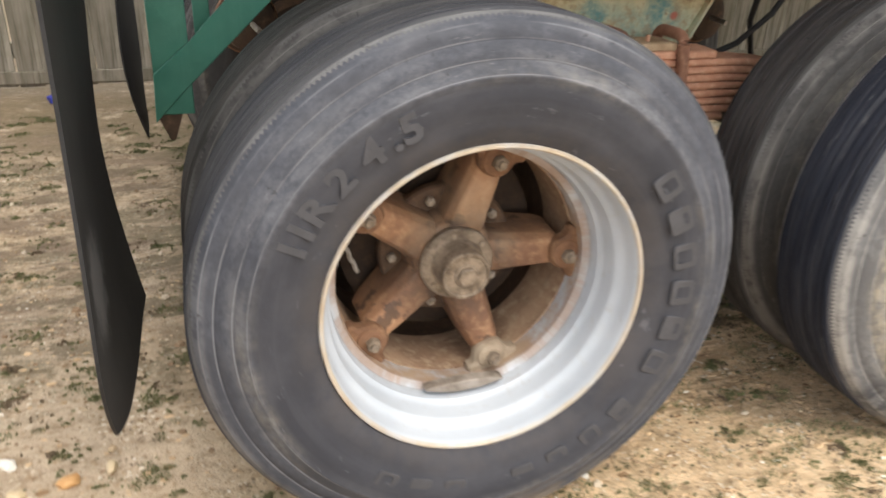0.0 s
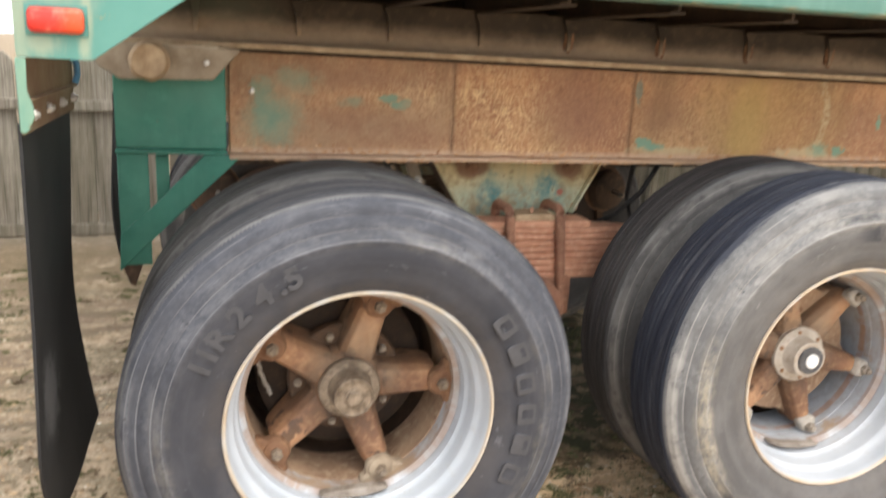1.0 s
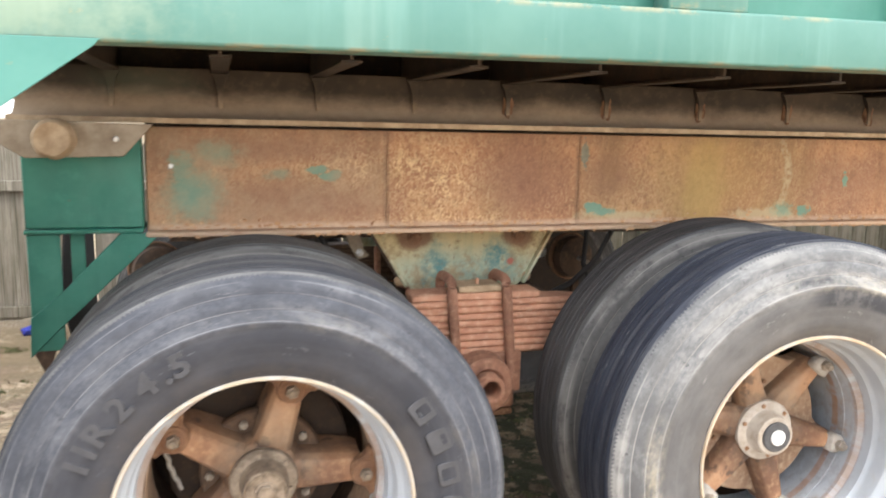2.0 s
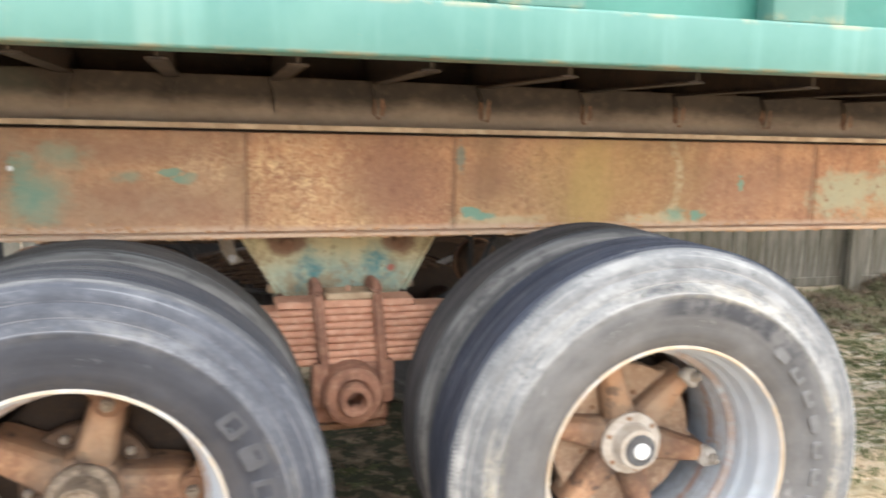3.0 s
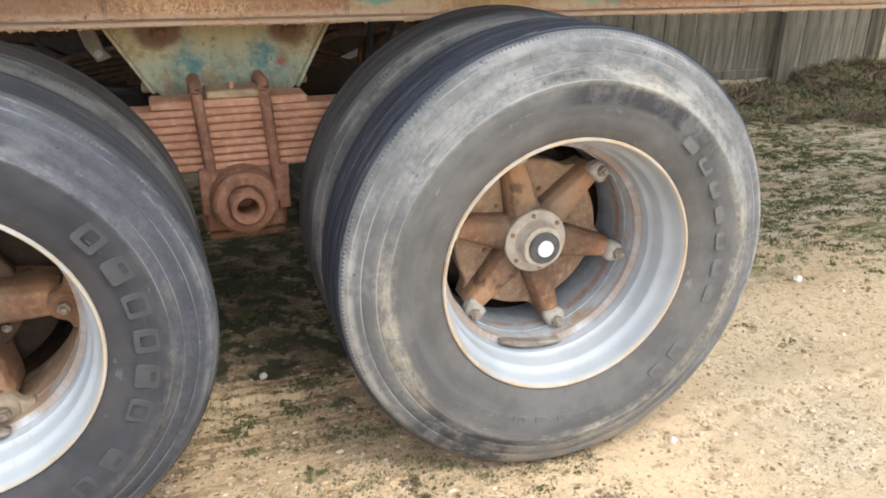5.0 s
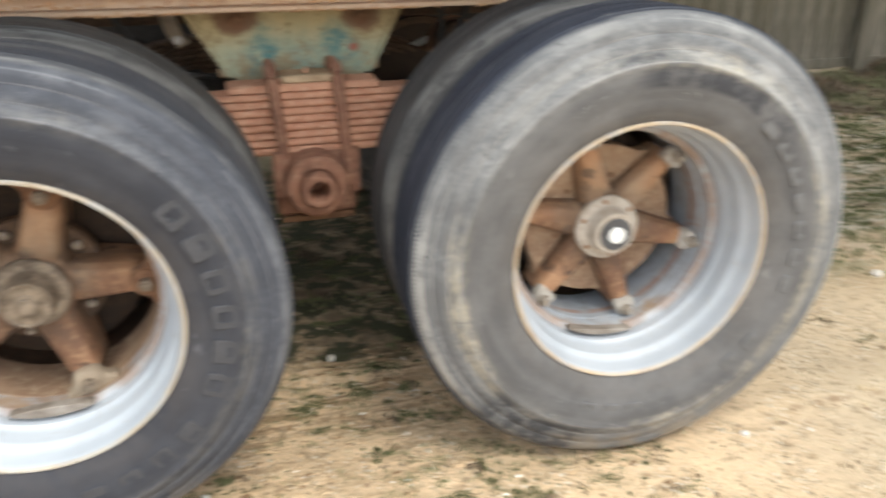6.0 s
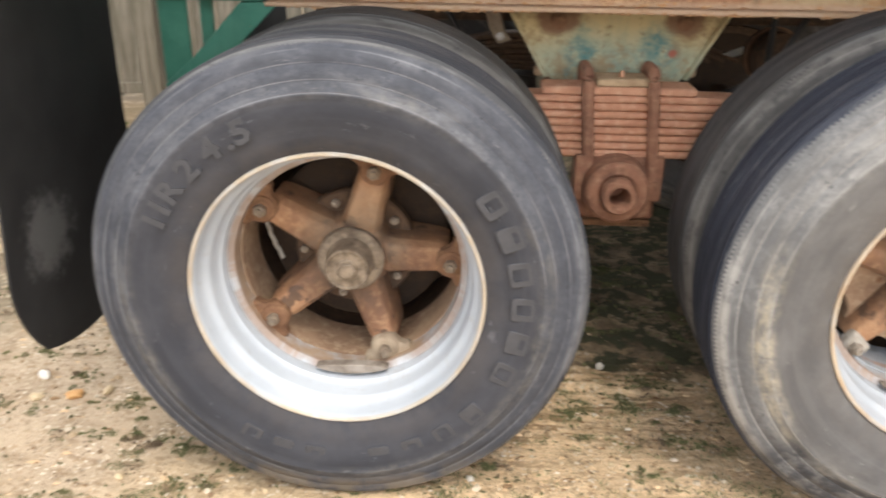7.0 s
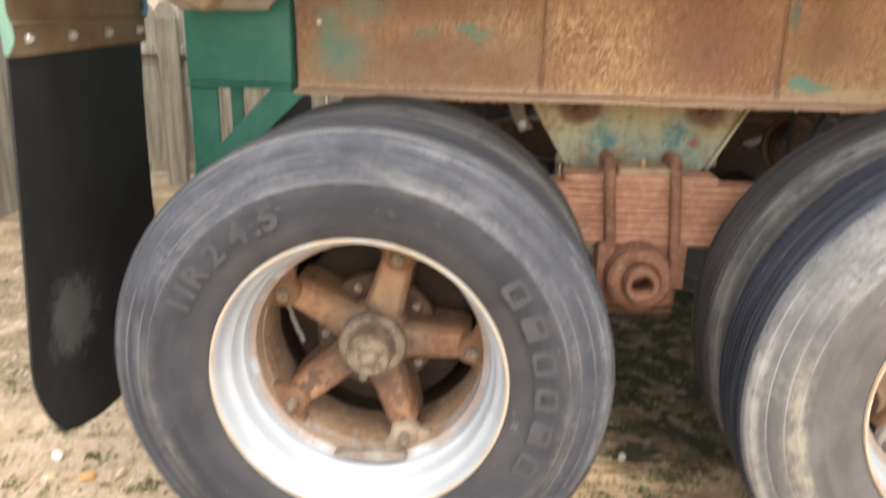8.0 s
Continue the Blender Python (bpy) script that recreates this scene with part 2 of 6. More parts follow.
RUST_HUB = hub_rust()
WEB_RUST = rusty("dusty_tan_rust_web", (0.19, 0.112, 0.070), (0.36, 0.235, 0.15), (0.50, 0.385, 0.265), 0.2)
RUST_LEAF = rusty("rust_spring_leaf", (0.42, 0.20, 0.125), (0.60, 0.32, 0.205), (0.70, 0.46, 0.33), 0.08)
RUST_SADDLE = rusty("rust_saddle_casting", (0.17, 0.080, 0.052), (0.32, 0.155, 0.098), (0.45, 0.265, 0.18), 0.3)
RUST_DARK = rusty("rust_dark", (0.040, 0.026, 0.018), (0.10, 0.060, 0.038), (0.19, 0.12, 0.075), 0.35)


def shaded_sill():
    """Dark rusty steel, paler towards its foot: the body's shade is painted in."""
    g = Graph("grimy_sill_with_settled_dust")
    z = g.axes()[2]
    big, small, grain = g.noise(5, 5, 0.6), g.noise(40, 5, 0.65), g.noise(260, 3)
    c = g.mix(g.ramp(big, 0.3, 0.7), (0.036, 0.028, 0.021), (0.072, 0.052, 0.037))
    c = g.mix(g.ramp(small, 0.50, 0.8, 0.0, 0.45), c, (0.15, 0.10, 0.065))
    patch = g.blob(-0.28, 1.44, 0.12, 0.05, big, 0.6, 2.0)
    c = g.mix(g.math("MULTIPLY", patch, 0.4), c, (0.10, 0.12, 0.085))
    # Painted gradient: pale lit foot, top dark as in the body's shade.
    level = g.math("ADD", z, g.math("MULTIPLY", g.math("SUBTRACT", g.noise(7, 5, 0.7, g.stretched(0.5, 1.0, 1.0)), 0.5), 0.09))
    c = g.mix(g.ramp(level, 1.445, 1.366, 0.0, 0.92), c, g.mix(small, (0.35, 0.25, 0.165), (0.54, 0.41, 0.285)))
    return g.done(c, 0.9, 0, g.math("ADD", small, g.math("MULTIPLY", grain, 0.5)), 0.5, 0.0015)


RUST_SILL = shaded_sill()
DARK_BROWN = rusty("grimy_brown_steel", (0.030, 0.021, 0.015), (0.060, 0.040, 0.027), (0.12, 0.08, 0.052), 0.4)
MINT = painted("mint_paint", (0.052, 0.205, 0.182), (0.105, 0.29, 0.26), 0.35, 0.4)


def mint_rail():
    g = Graph("chalky_mint_rail_paint")
    z = g.axes()[2]
    big, mid, fine = g.noise(2.2, 5, 0.6), g.noise(17, 6, 0.7), g.noise(160, 3)
    c = g.mix(g.ramp(big, 0.3, 0.7), (0.074, 0.198, 0.172), (0.110, 0.244, 0.210))
    c = g.mix(g.ramp(g.noise(7, 4, 0.6, g.stretched(2.5, 2.5, 0.2)), 0.50, 0.72, 0.0, 0.5), c, (0.150, 0.300, 0.265))
    c = g.mix(g.ramp(g.noise(5, 3, 0.55, g.stretched(2.0, 2.0, 0.08)), 0.62, 0.76, 0.0, 0.35), c, (0.26, 0.40, 0.35))
    c = g.mix(g.ramp(mid, 0.67, 0.71, 0.0, 0.5), c, (0.36, 0.30, 0.17))
    c = g.mix(g.math("MULTIPLY", g.blob(-0.42, 1.56, 0.20, 0.07, mid, 0.9, 3.0), 0.55), c, g.mix(mid, (0.26, 0.36, 0.27), (0.42, 0.44, 0.31)))
    low = g.math("MULTIPLY", g.ramp(z, 1.503, 1.494), g.ramp(g.noise(11, 6, 0.75, g.stretched(0.6, 1.0, 1.0)), 0.44, 0.56))
    c = g.mix(g.math("MULTIPLY", low, 0.7), c, g.mix(fine, (0.20, 0.15, 0.08), (0.34, 0.29, 0.18)))
    high = g.math("MULTIPLY", g.math("MULTIPLY", g.ramp(z, 1.596, 1.606), g.ramp(z, 1.64, 1.615)), g.ramp(g.noise(9, 6, 0.75), 0.46, 0.58))
    c = g.mix(g.math("MULTIPLY", high, 0.55), c, g.mix(fine, (0.28, 0.24, 0.12), (0.40, 0.36, 0.24)))
    return g.done(c, g.ramp(mid, 0.3, 0.7, 0.4, 0.65), 0, g.math("ADD", mid, g.math("MULTIPLY", fine, 0.2)), 0.25, 0.001)


MINT_RAIL = mint_rail()


def apron_paint():
    """Mint paint worn to cream round the lamp and along its edges."""
    g = Graph("worn_mint_corner_paint")
    wob, mid, fine = g.noise(30, 5, 0.7, g.stretched(1.4, 1.0, 0.4)), g.noise(17, 6, 0.7), g.noise(160, 3)
    c = g.mix(g.ramp(g.noise(3, 5, 0.6), 0.3, 0.7), (0.055, 0.205, 0.178), (0.095, 0.27, 0.235))
    worn = g.most(g.blob(-0.546, 1.42, 0.008, 0.09, wob, 0.6, 1.6), g.blob(-0.552, 1.350, 0.010, 0.028, wob, 0.6, 1.8), g.blob(-0.630, 1.350, 0.034, 0.020, wob, 0.8, 2.4),
                  g.blob(-0.660, 1.40, 0.016, 0.12, wob, 0.8, 2.0), g.math("MULTIPLY", g.blob(-0.60, 1.44, 0.06, 0.03, wob, 0.9, 2.4), 0.6))
    c = g.mix(g.math("MULTIPLY", worn, 0.5), c, g.mix(mid, (0.34, 0.37, 0.25), (0.52, 0.48, 0.34)))
    c = g.mix(g.ramp(mid, 0.66, 0.71, 0.0, 0.5), c, (0.34, 0.26, 0.14))
    return g.done(c, g.ramp(mid, 0.3, 0.7, 0.45, 0.7), 0, g.math("ADD", mid, g.math("MULTIPLY", fine, 0.2)), 0.25, 0.001)


MINT_APRON = apron_paint()
TEAL = painted("teal_sheet_paint", (0.028, 0.145, 0.112), (0.070, 0.225, 0.18), 0.3, 0.35)
GREEN = painted("dark_green_paint", (0.012, 0.138, 0.094), (0.066, 0.265, 0.192), 0.4, 0.4)


def rim_paint(name, lip_rust, deep_rust, lip_a, lip_b, paint_a, paint_b, band):
    g = Graph(name)
    y = g.axes()[1]
    big, small = g.noise(5, 5, 0.6), g.noise(40, 5, 0.7)
    c = g.mix(g.ramp(big, 0.3, 0.7), paint_a, paint_b)
    c = g.mix(g.ramp(g.noise(18, 6, 0.7, g.turned(1.0, 2.0)), 0.54, 0.75, 0.0, 0.35), c, (0.33, 0.30, 0.26))
    lip = g.math("MULTIPLY", g.ramp(y, 0.0345, 0.0275), g.ramp(g.noise(14, 5, 0.6, g.turned()), 0.25, 0.62, 0.35, 1.0))
    c = g.mix(g.math("MULTIPLY", lip, lip_rust), c, g.mix(g.noise(20, 4), lip_a, lip_b))
    step = g.math("MULTIPLY", g.ramp(y, 0.150, 0.172), g.ramp(g.noise(26, 6, 0.7), 0.45, 0.6))
    c = g.mix(g.math("MULTIPLY", step, 0.25), c, (0.16, 0.13, 0.11))
    rot = g.math("ADD", g.math("MULTIPLY", g.noise(3.2, 4, 0.6), 0.7), g.math("MULTIPLY", g.noise(34, 5, 0.7), 0.3))
    deep = g.math("MULTIPLY", g.ramp(y, 0.170, 0.192), g.ramp(rot, 0.60 - 0.30 * deep_rust, 0.72 - 0.22 * deep_rust))
    c = g.mix(g.math("MULTIPLY", deep, 0.9), c, g.mix(g.noise(12, 5, 0.65), (0.19, 0.10, 0.05), (0.46, 0.33, 0.21)))
    hoop = g.math("MULTIPLY", g.ramp(y, band - 0.012, band - 0.006), g.ramp(y, band + 0.010, band + 0.016, 1.0, 0.0))
    hoop = g.math("MULTIPLY", hoop, g.ramp(g.noise(9, 6, 0.75, g.turned(1.0, 0.6)), 0.40, 0.54))
    c = g.mix(g.math("MULTIPLY", hoop, 0.6), c, g.mix(small, (0.22, 0.09, 0.035), (0.48, 0.24, 0.10)))
    seam = g.math("MULTIPLY", g.math("MULTIPLY", g.ramp(y, 0.166, 0.173), g.ramp(y, 0.186, 0.194, 1.0, 0.0)), g.ramp(g.noise(8, 5, 0.7, g.turned()), 0.36, 0.56))
    c = g.mix(g.math("MULTIPLY", seam, 0.6), c, g.mix(small, (0.16, 0.085, 0.045), (0.38, 0.22, 0.12)))
    return g.done(c, g.ramp(small, 0.3, 0.7, 0.40, 0.62), 0.1, small, 0.15, 0.001)


def rail_paint():
    """The frame rail: brown rust with tan scale and what is left of its teal paint."""
    g = Graph("rusted_frame_rail")
    x, _, z = g.axes()
    big, mid, fine, grain = g.noise(2.6, 5, 0.6), g.noise(14, 6, 0.7), g.noise(60, 5, 0.7), g.noise(240, 3)
    soft = g.noise(7, 5, 0.65)
    c = g.mix(g.ramp(big, 0.3, 0.7), (0.37, 0.178, 0.094), (0.56, 0.305, 0.155))
    c = g.mix(g.ramp(g.noise(5.5, 5, 0.65), 0.44, 0.66, 0.0, 0.65), c, (0.29, 0.142, 0.085))
    c = g.mix(g.ramp(g.noise(3.1, 4, 0.6), 0.48, 0.7, 0.0, 0.4), c, (0.40, 0.29, 0.13))
    specks = g.noise(95, 4, 0.65, g.stretched(1.0, 1.0, 0.8), 0.8)
    c = g.mix(g.ramp(specks, 0.50, 0.64, 0.0, 0.5), c, (0.62, 0.40, 0.225))
    c = g.mix(g.ramp(specks, 0.47, 0.34, 0.0, 0.58), c, (0.20, 0.095, 0.055))
    curl = g.math("ABSOLUTE", g.math("SUBTRACT", g.noise(46, 3, 0.6, g.stretched(1.0, 1.0, 0.75), 1.2), 0.5))
    worms = g.math("MULTIPLY", g.ramp(curl, 0.060, 0.015), g.ramp(g.noise(26, 4, 0.65), 0.34, 0.56, 0.35, 1.0))
    dense = g.most(
        g.blob(0.30, 1.235, 0.16, 0.07, soft, 0.9), g.blob(0.47, 1.225, 0.13, 0.11, soft, 0.9), g.blob(0.56, 1.20, 0.16, 0.12, soft, 0.9), g.blob(0.60, 1.085, 0.25, 0.022, soft, 0.9),
        g.math("MULTIPLY", g.blob(1.20, 1.17, 0.12, 0.10, soft, 0.9), 0.4), g.math("MULTIPLY", g.blob(1.96, 1.20, 0.22, 0.10, soft, 0.9), 0.7), g.ramp(g.noise(2.4, 3), 0.52, 0.72, 0.0, 0.55),
    )
    c = g.mix(g.math("MULTIPLY", worms, dense), c, g.mix(fine, (0.60, 0.37, 0.17), (0.86, 0.66, 0.40)))
    brown = g.most(g.blob(0.80, 1.22, 0.13, 0.12, soft, 0.9), g.blob(1.115, 1.215, 0.075, 0.065, soft, 0.8), g.blob(0.14, 1.14, 0.24, 0.06, soft, 0.9), g.blob(2.02, 1.20, 0.28, 0.10, soft, 0.9), g.blob(-0.02, 1.29, 0.3, 0.03, soft, 0.9))
    c = g.mix(g.math("MULTIPLY", brown, 0.68), c, g.mix(fine, (0.20, 0.095, 0.062), (0.34, 0.18, 0.115)))
    c = g.mix(g.ramp(mid, 0.56, 0.74, 0.0, 0.6), c, (0.19, 0.088, 0.052))
    runs = g.math("MULTIPLY", g.ramp(g.noise(8, 5, 0.65, g.stretched(1.6, 1.0, 0.18)), 0.52, 0.66), g.ramp(z, 1.12, 1.32, 0.3, 1.0))
    c = g.mix(g.math("MULTIPLY", runs, 0.4), c, (0.20, 0.105, 0.055))
    ochre = g.most(g.blob(1.45, 1.20, 0.09, 0.30, soft, 0.8), g.math("MULTIPLY", g.blob(1.50, 1.20, 0.26, 0.2, soft, 0.9), 0.55))
    c = g.mix(g.math("MULTIPLY", ochre, 0.72), c, g.mix(fine, (0.36, 0.24, 0.075), (0.52, 0.36, 0.13)))
    broad = g.math("ADD", g.math("MULTIPLY", g.noise(17, 6, 0.75), 0.8), g.math("MULTIPLY", g.noise(80, 4, 0.7), 0.2))
    bend = g.math("ADD", 1.752, g.math("MULTIPLY", g.math("SINE", g.math("MULTIPLY", g.math("SUBTRACT", z, 1.08), 12.0)), 0.035))
    arc = g.math("ABSOLUTE", g.math("SUBTRACT", g.math("ADD", x, g.math("MULTIPLY", g.math("SUBTRACT", broad, 0.5), 0.08)), bend))
    cream = g.most(g.blob(1.15, 1.090, 0.13, 0.016, broad, 0.4, 5.0), g.math("MULTIPLY", g.ramp(arc, 0.020, 0.008), g.ramp(fine, 0.35, 0.6)), g.blob(1.70, 1.088, 0.11, 0.018, broad, 0.4, 5.0))
    c = g.mix(g.math("MULTIPLY", cream, 0.72), c, g.mix(mid, (0.46, 0.36, 0.20), (0.58, 0.48, 0.32)))
    pale = g.most(g.blob(2.47, 1.175, 0.13, 0.075, broad, 0.35, 4.0), g.blob(2.90, 1.19, 0.42, 0.075, broad, 0.35, 4.0), g.math("MULTIPLY", g.blob(-0.12, 1.275, 0.07, 0.03, broad, 0.9, 5.0), 0.6), g.blob(4.2, 1.18, 0.6, 0.07, broad, 0.3, 5.0))
    c = g.mix(g.math("MULTIPLY", pale, 0.8), c, g.mix(mid, (0.42, 0.37, 0.23), (0.35, 0.40, 0.28)))
    wob = g.math("ADD", g.math("MULTIPLY", g.noise(42, 5, 0.75, g.stretched(0.7, 1.0, 1.0)), 0.75), g.math("MULTIPLY", g.noise(17, 4, 0.7), 0.25))
    teal = g.most(
        g.blob(-0.160, 1.160, 0.072, 0.075, broad, 0.6, 3.0), g.blob(-0.185, 1.235, 0.036, 0.04, wob, 0.4, 4.0), g.math("MULTIPLY", g.blob(-0.10, 1.27, 0.05, 0.03, wob, 0.8, 4.0), 0.6), g.blob(0.186, 1.232, 0.030, 0.012, wob, 0.15, 4.0), g.blob(0.222, 1.213, 0.032, 0.015, wob, 0.15, 4.0),
        g.math("MULTIPLY", g.blob(0.066, 1.217, 0.030, 0.013, wob, 0.8, 5.0), 0.6), g.blob(1.060, 1.116, 0.030, 0.016, wob, 0.25, 4.0), g.blob(1.095, 1.100, 0.035, 0.012, wob, 0.3, 4.0),
        g.math("MULTIPLY", g.blob(1.772, 1.104, 0.030, 0.022, wob, 0.7, 5.0), 0.8), g.blob(1.858, 1.099, 0.026, 0.015, wob, 0.3, 5.0), g.blob(2.024, 1.210, 0.010, 0.022, wob, 0.2, 5.0),
    )
    c = g.mix(g.math("MULTIPLY", teal, 0.88), c, g.mix(mid, (0.105, 0.275, 0.215), (0.24, 0.40, 0.29)))
    chips = g.blob(1.018, 1.280, 0.012, 0.045, wob, 0.2, 5.0)
    c = g.mix(g.math("MULTIPLY", chips, 0.85), c, g.mix(fine, (0.10, 0.14, 0.11), (0.30, 0.30, 0.22)))
    for seam in (0.388, 1.003, 2.325):
        near = g.math("ABSOLUTE", g.math("SUBTRACT", g.math("ADD", x, g.math("MULTIPLY", g.math("SUBTRACT", mid, 0.5), 0.02)), seam - 0.006))
        c = g.mix(g.ramp(near, 0.013, 0.003, 0.0, 0.42), c, (0.15, 0.085, 0.055))
    pits = g.math("MULTIPLY", pale, g.ramp(g.noise(38, 4, 0.7), 0.60, 0.66))
    c = g.mix(pits, c, (0.24, 0.11, 0.06))
    c = g.mix(g.times(g.ramp(x, 0.42, 0.34), g.ramp(soft, 0.35, 0.65, 0.1, 0.6)), c, g.mix(fine, (0.29, 0.185, 0.108), (0.55, 0.385, 0.245)))
    # Sill's shade and some dark stains, painted along the rail's top edge.
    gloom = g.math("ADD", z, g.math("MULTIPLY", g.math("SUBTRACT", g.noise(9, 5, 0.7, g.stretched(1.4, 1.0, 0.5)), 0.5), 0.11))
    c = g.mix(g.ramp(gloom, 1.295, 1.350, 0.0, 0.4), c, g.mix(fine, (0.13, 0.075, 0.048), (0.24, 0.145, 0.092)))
    low = g.math("ADD", z, g.math("MULTIPLY", g.math("SUBTRACT", mid, 0.5), 0.018))
    foot = g.math("MULTIPLY", g.ramp(low, 1.086, 1.068), g.ramp(g.noise(14, 5, 0.7, g.stretched(0.6, 1, 1)), 0.30, 0.52, 0.25, 1.0))
    c = g.mix(g.math("MULTIPLY", foot, 0.85), c, g.mix(fine, (0.46, 0.30, 0.20), (0.68, 0.52, 0.38)))
    tall = g.math("ADD", g.math("ADD", fine, g.math("MULTIPLY", grain, 0.4)), g.math("ADD", g.math("MULTIPLY", g.most(teal, pale), 0.4), g.math("MULTIPLY", specks, 0.8)))
    return g.done(c, 0.88, 0, tall, 0.7, 0.0025)


def hanger_paint():
    g = Graph("flaking_cream_and_teal_paint")
    wob, mid, fine = g.noise(14, 6, 0.8), g.noise(30, 6, 0.7), g.noise(180, 3)
    c = g.mix(g.ramp(g.math("ADD", g.axes()[2], g.math("MULTIPLY", g.noise(6, 4), 0.14)), 0.98, 1.07), (0.50, 0.50, 0.34), (0.60, 0.49, 0.26))
    teal = g.most(g.blob(0.578, 0.90, 0.055, 0.085, wob, 0.7), g.blob(0.80, 0.93, 0.06, 0.06, wob, 0.7), g.math("MULTIPLY", g.blob(0.70, 0.88, 0.2, 0.07, wob, 0.9), 0.6))
    runs = g.noise(30, 4, 0.6, g.stretched(1.0, 1.0, 0.12))
    c = g.mix(g.ramp(runs, 0.5, 0.7, 0.0, 0.4), c, (0.38, 0.37, 0.22))
    c = g.mix(g.math("MULTIPLY", teal, g.ramp(g.noise(24, 6, 0.75), 0.35, 0.6, 0.2, 0.95)), c, (0.075, 0.22, 0.225))
    spots = g.most(g.blob(0.512, 1.015, 0.062, 0.050, wob, 0.25, 1.0), g.blob(0.867, 1.015, 0.056, 0.056, wob, 0.25, 1.0), g.ramp(mid, 0.58, 0.70))
    c = g.mix(g.ramp(g.noise(9, 6, 0.8), 0.47, 0.66, 0.0, 0.75), c, (0.28, 0.17, 0.08))
    c = g.mix(g.math("MULTIPLY", spots, 0.85), c, (0.19, 0.085, 0.045))
    c = g.mix(g.blob(0.840, 0.919, 0.013, 0.012, wob), c, (0.40, 0.13, 0.09))
    return g.done(c, 0.75, 0, g.math("ADD", mid, g.math("MULTIPLY", fine, 0.3)), 0.35, 0.0015)


def old_wood():
    g = Graph("weathered_grey_wood")
    long = g.noise(18, 6, 0.65, g.stretched(1.0, 1.0, 0.06))
    fibre = g.noise(90, 4, 0.6, g.stretched(1.0, 1.0, 0.03))
    c = g.mix(g.ramp(long, 0.3, 0.7), (0.155, 0.136, 0.108), (0.42, 0.38, 0.322))
    c = g.mix(g.math("MULTIPLY", g.chance(), 0.7), c, g.mix(long, (0.11, 0.094, 0.066), (0.25, 0.22, 0.168)))
    c = g.mix(g.ramp(fibre, 0.50, 0.68, 0.0, 0.6), c, (0.065, 0.054, 0.038))
    c = g.mix(g.ramp(g.noise(3, 5, 0.7, g.stretched(1.5, 1.5, 0.6)), 0.42, 0.66, 0, 0.6), c, (0.105, 0.102, 0.065))
    return g.done(c, 0.9, 0, g.math("ADD", long, fibre), 0.7, 0.005)


def soil():
    g = Graph("sandy_ground")
    x, y, _ = g.axes()
    big, mid, small, grit = g.noise(0.8, 5, 0.6), g.noise(4, 6, 0.65), g.noise(26, 6, 0.7), g.noise(190, 4, 0.7)
    c = g.mix(g.ramp(mid, 0.3, 0.7), (0.52, 0.365, 0.205), (0.68, 0.52, 0.33))
    c = g.mix(g.ramp(big, 0.4, 0.7, 0.0, 0.6), c, (0.53, 0.445, 0.33))
    loose = g.math("MULTIPLY", g.math("SUBTRACT", g.noise(0.6, 5, 0.6), 0.5), 3.0)
    front = g.math("MULTIPLY", g.math("MULTIPLY", g.ramp(g.math("ADD", x, loose), 0.7, 2.3), g.math("MAXIMUM", g.ramp(y, 0.7, 0.3), g.math("MULTIPLY", g.ramp(y, 2.7, 2.0), g.ramp(x, 1.7, 2.3)))), g.ramp(g.noise(0.35, 4), 0.3, 0.6, 0.5, 1.0))
    c = g.mix(g.math("MULTIPLY", front, 0.6), c, g.mix(mid, (0.56, 0.45, 0.30), (0.72, 0.61, 0.45)))
    # Sand by the wheels is brightened in colour to offset the trailer's occlusion.
    near = g.math("MULTIPLY", g.math("MULTIPLY", g.ramp(x, -0.1, 0.3), g.ramp(y, 0.70, 0.60)), g.ramp(x, 2.2, 1.5))
    c = g.mix(g.math("MULTIPLY", near, 0.85), c, g.mix(small, (0.70, 0.485, 0.285), (0.90, 0.705, 0.47)))
    pink = g.math("MULTIPLY", g.ramp(x, -0.25, -0.75), g.ramp(big, 0.2, 0.6, 0.5, 1.0))
    c = g.mix(g.math("MULTIPLY", pink, 0.7), c, g.mix(mid, (0.42, 0.325, 0.24), (0.55, 0.445, 0.335)))
    ruts = g.noise(12, 4, 0.6, g.stretched(0.22, 2.6, 1.0))
    between = g.math("MULTIPLY", g.math("MULTIPLY", g.ramp(x, 0.2, 0.4), g.ramp(x, 1.15, 0.8)), g.math("MULTIPLY", g.ramp(y, 0.72, 0.64), g.ramp(y, 0.05, 0.46, 0.3, 1.0)))
    c = g.mix(g.math("MULTIPLY", g.ramp(ruts, 0.49, 0.56, 0.0, 0.8), between), c, (0.30, 0.185, 0.095))
    c = g.mix(g.ramp(small, 0.53, 0.66, 0.0, 0.6), c, (0.25, 0.17, 0.095))
    gritty = g.noise(48, 5, 0.7)
    c = g.mix(g.ramp(gritty, 0.54, 0.66, 0.0, 0.55), c, (0.36, 0.225, 0.11))
    c = g.mix(g.ramp(gritty, 0.46, 0.34, 0.0, 0.5), c, (0.62, 0.51, 0.355))
    mottle = g.math("MULTIPLY", g.ramp(g.noise(20, 6, 0.75, g.stretched(0.7, 1.4, 1.0)), 0.52, 0.62), g.ramp(g.noise(3, 3), 0.35, 0.55, 0.3, 1.0))
    c = g.mix(g.math("MULTIPLY", mottle, g.ramp(x, 1.2, 1.8, 0.55, 0.25)), c, (0.26, 0.17, 0.095))
    crack = g.math("ABSOLUTE", g.math("SUBTRACT", y, g.math("ADD", -0.03, g.math("MULTIPLY", g.noise(7, 4, 0.6), 0.08))))
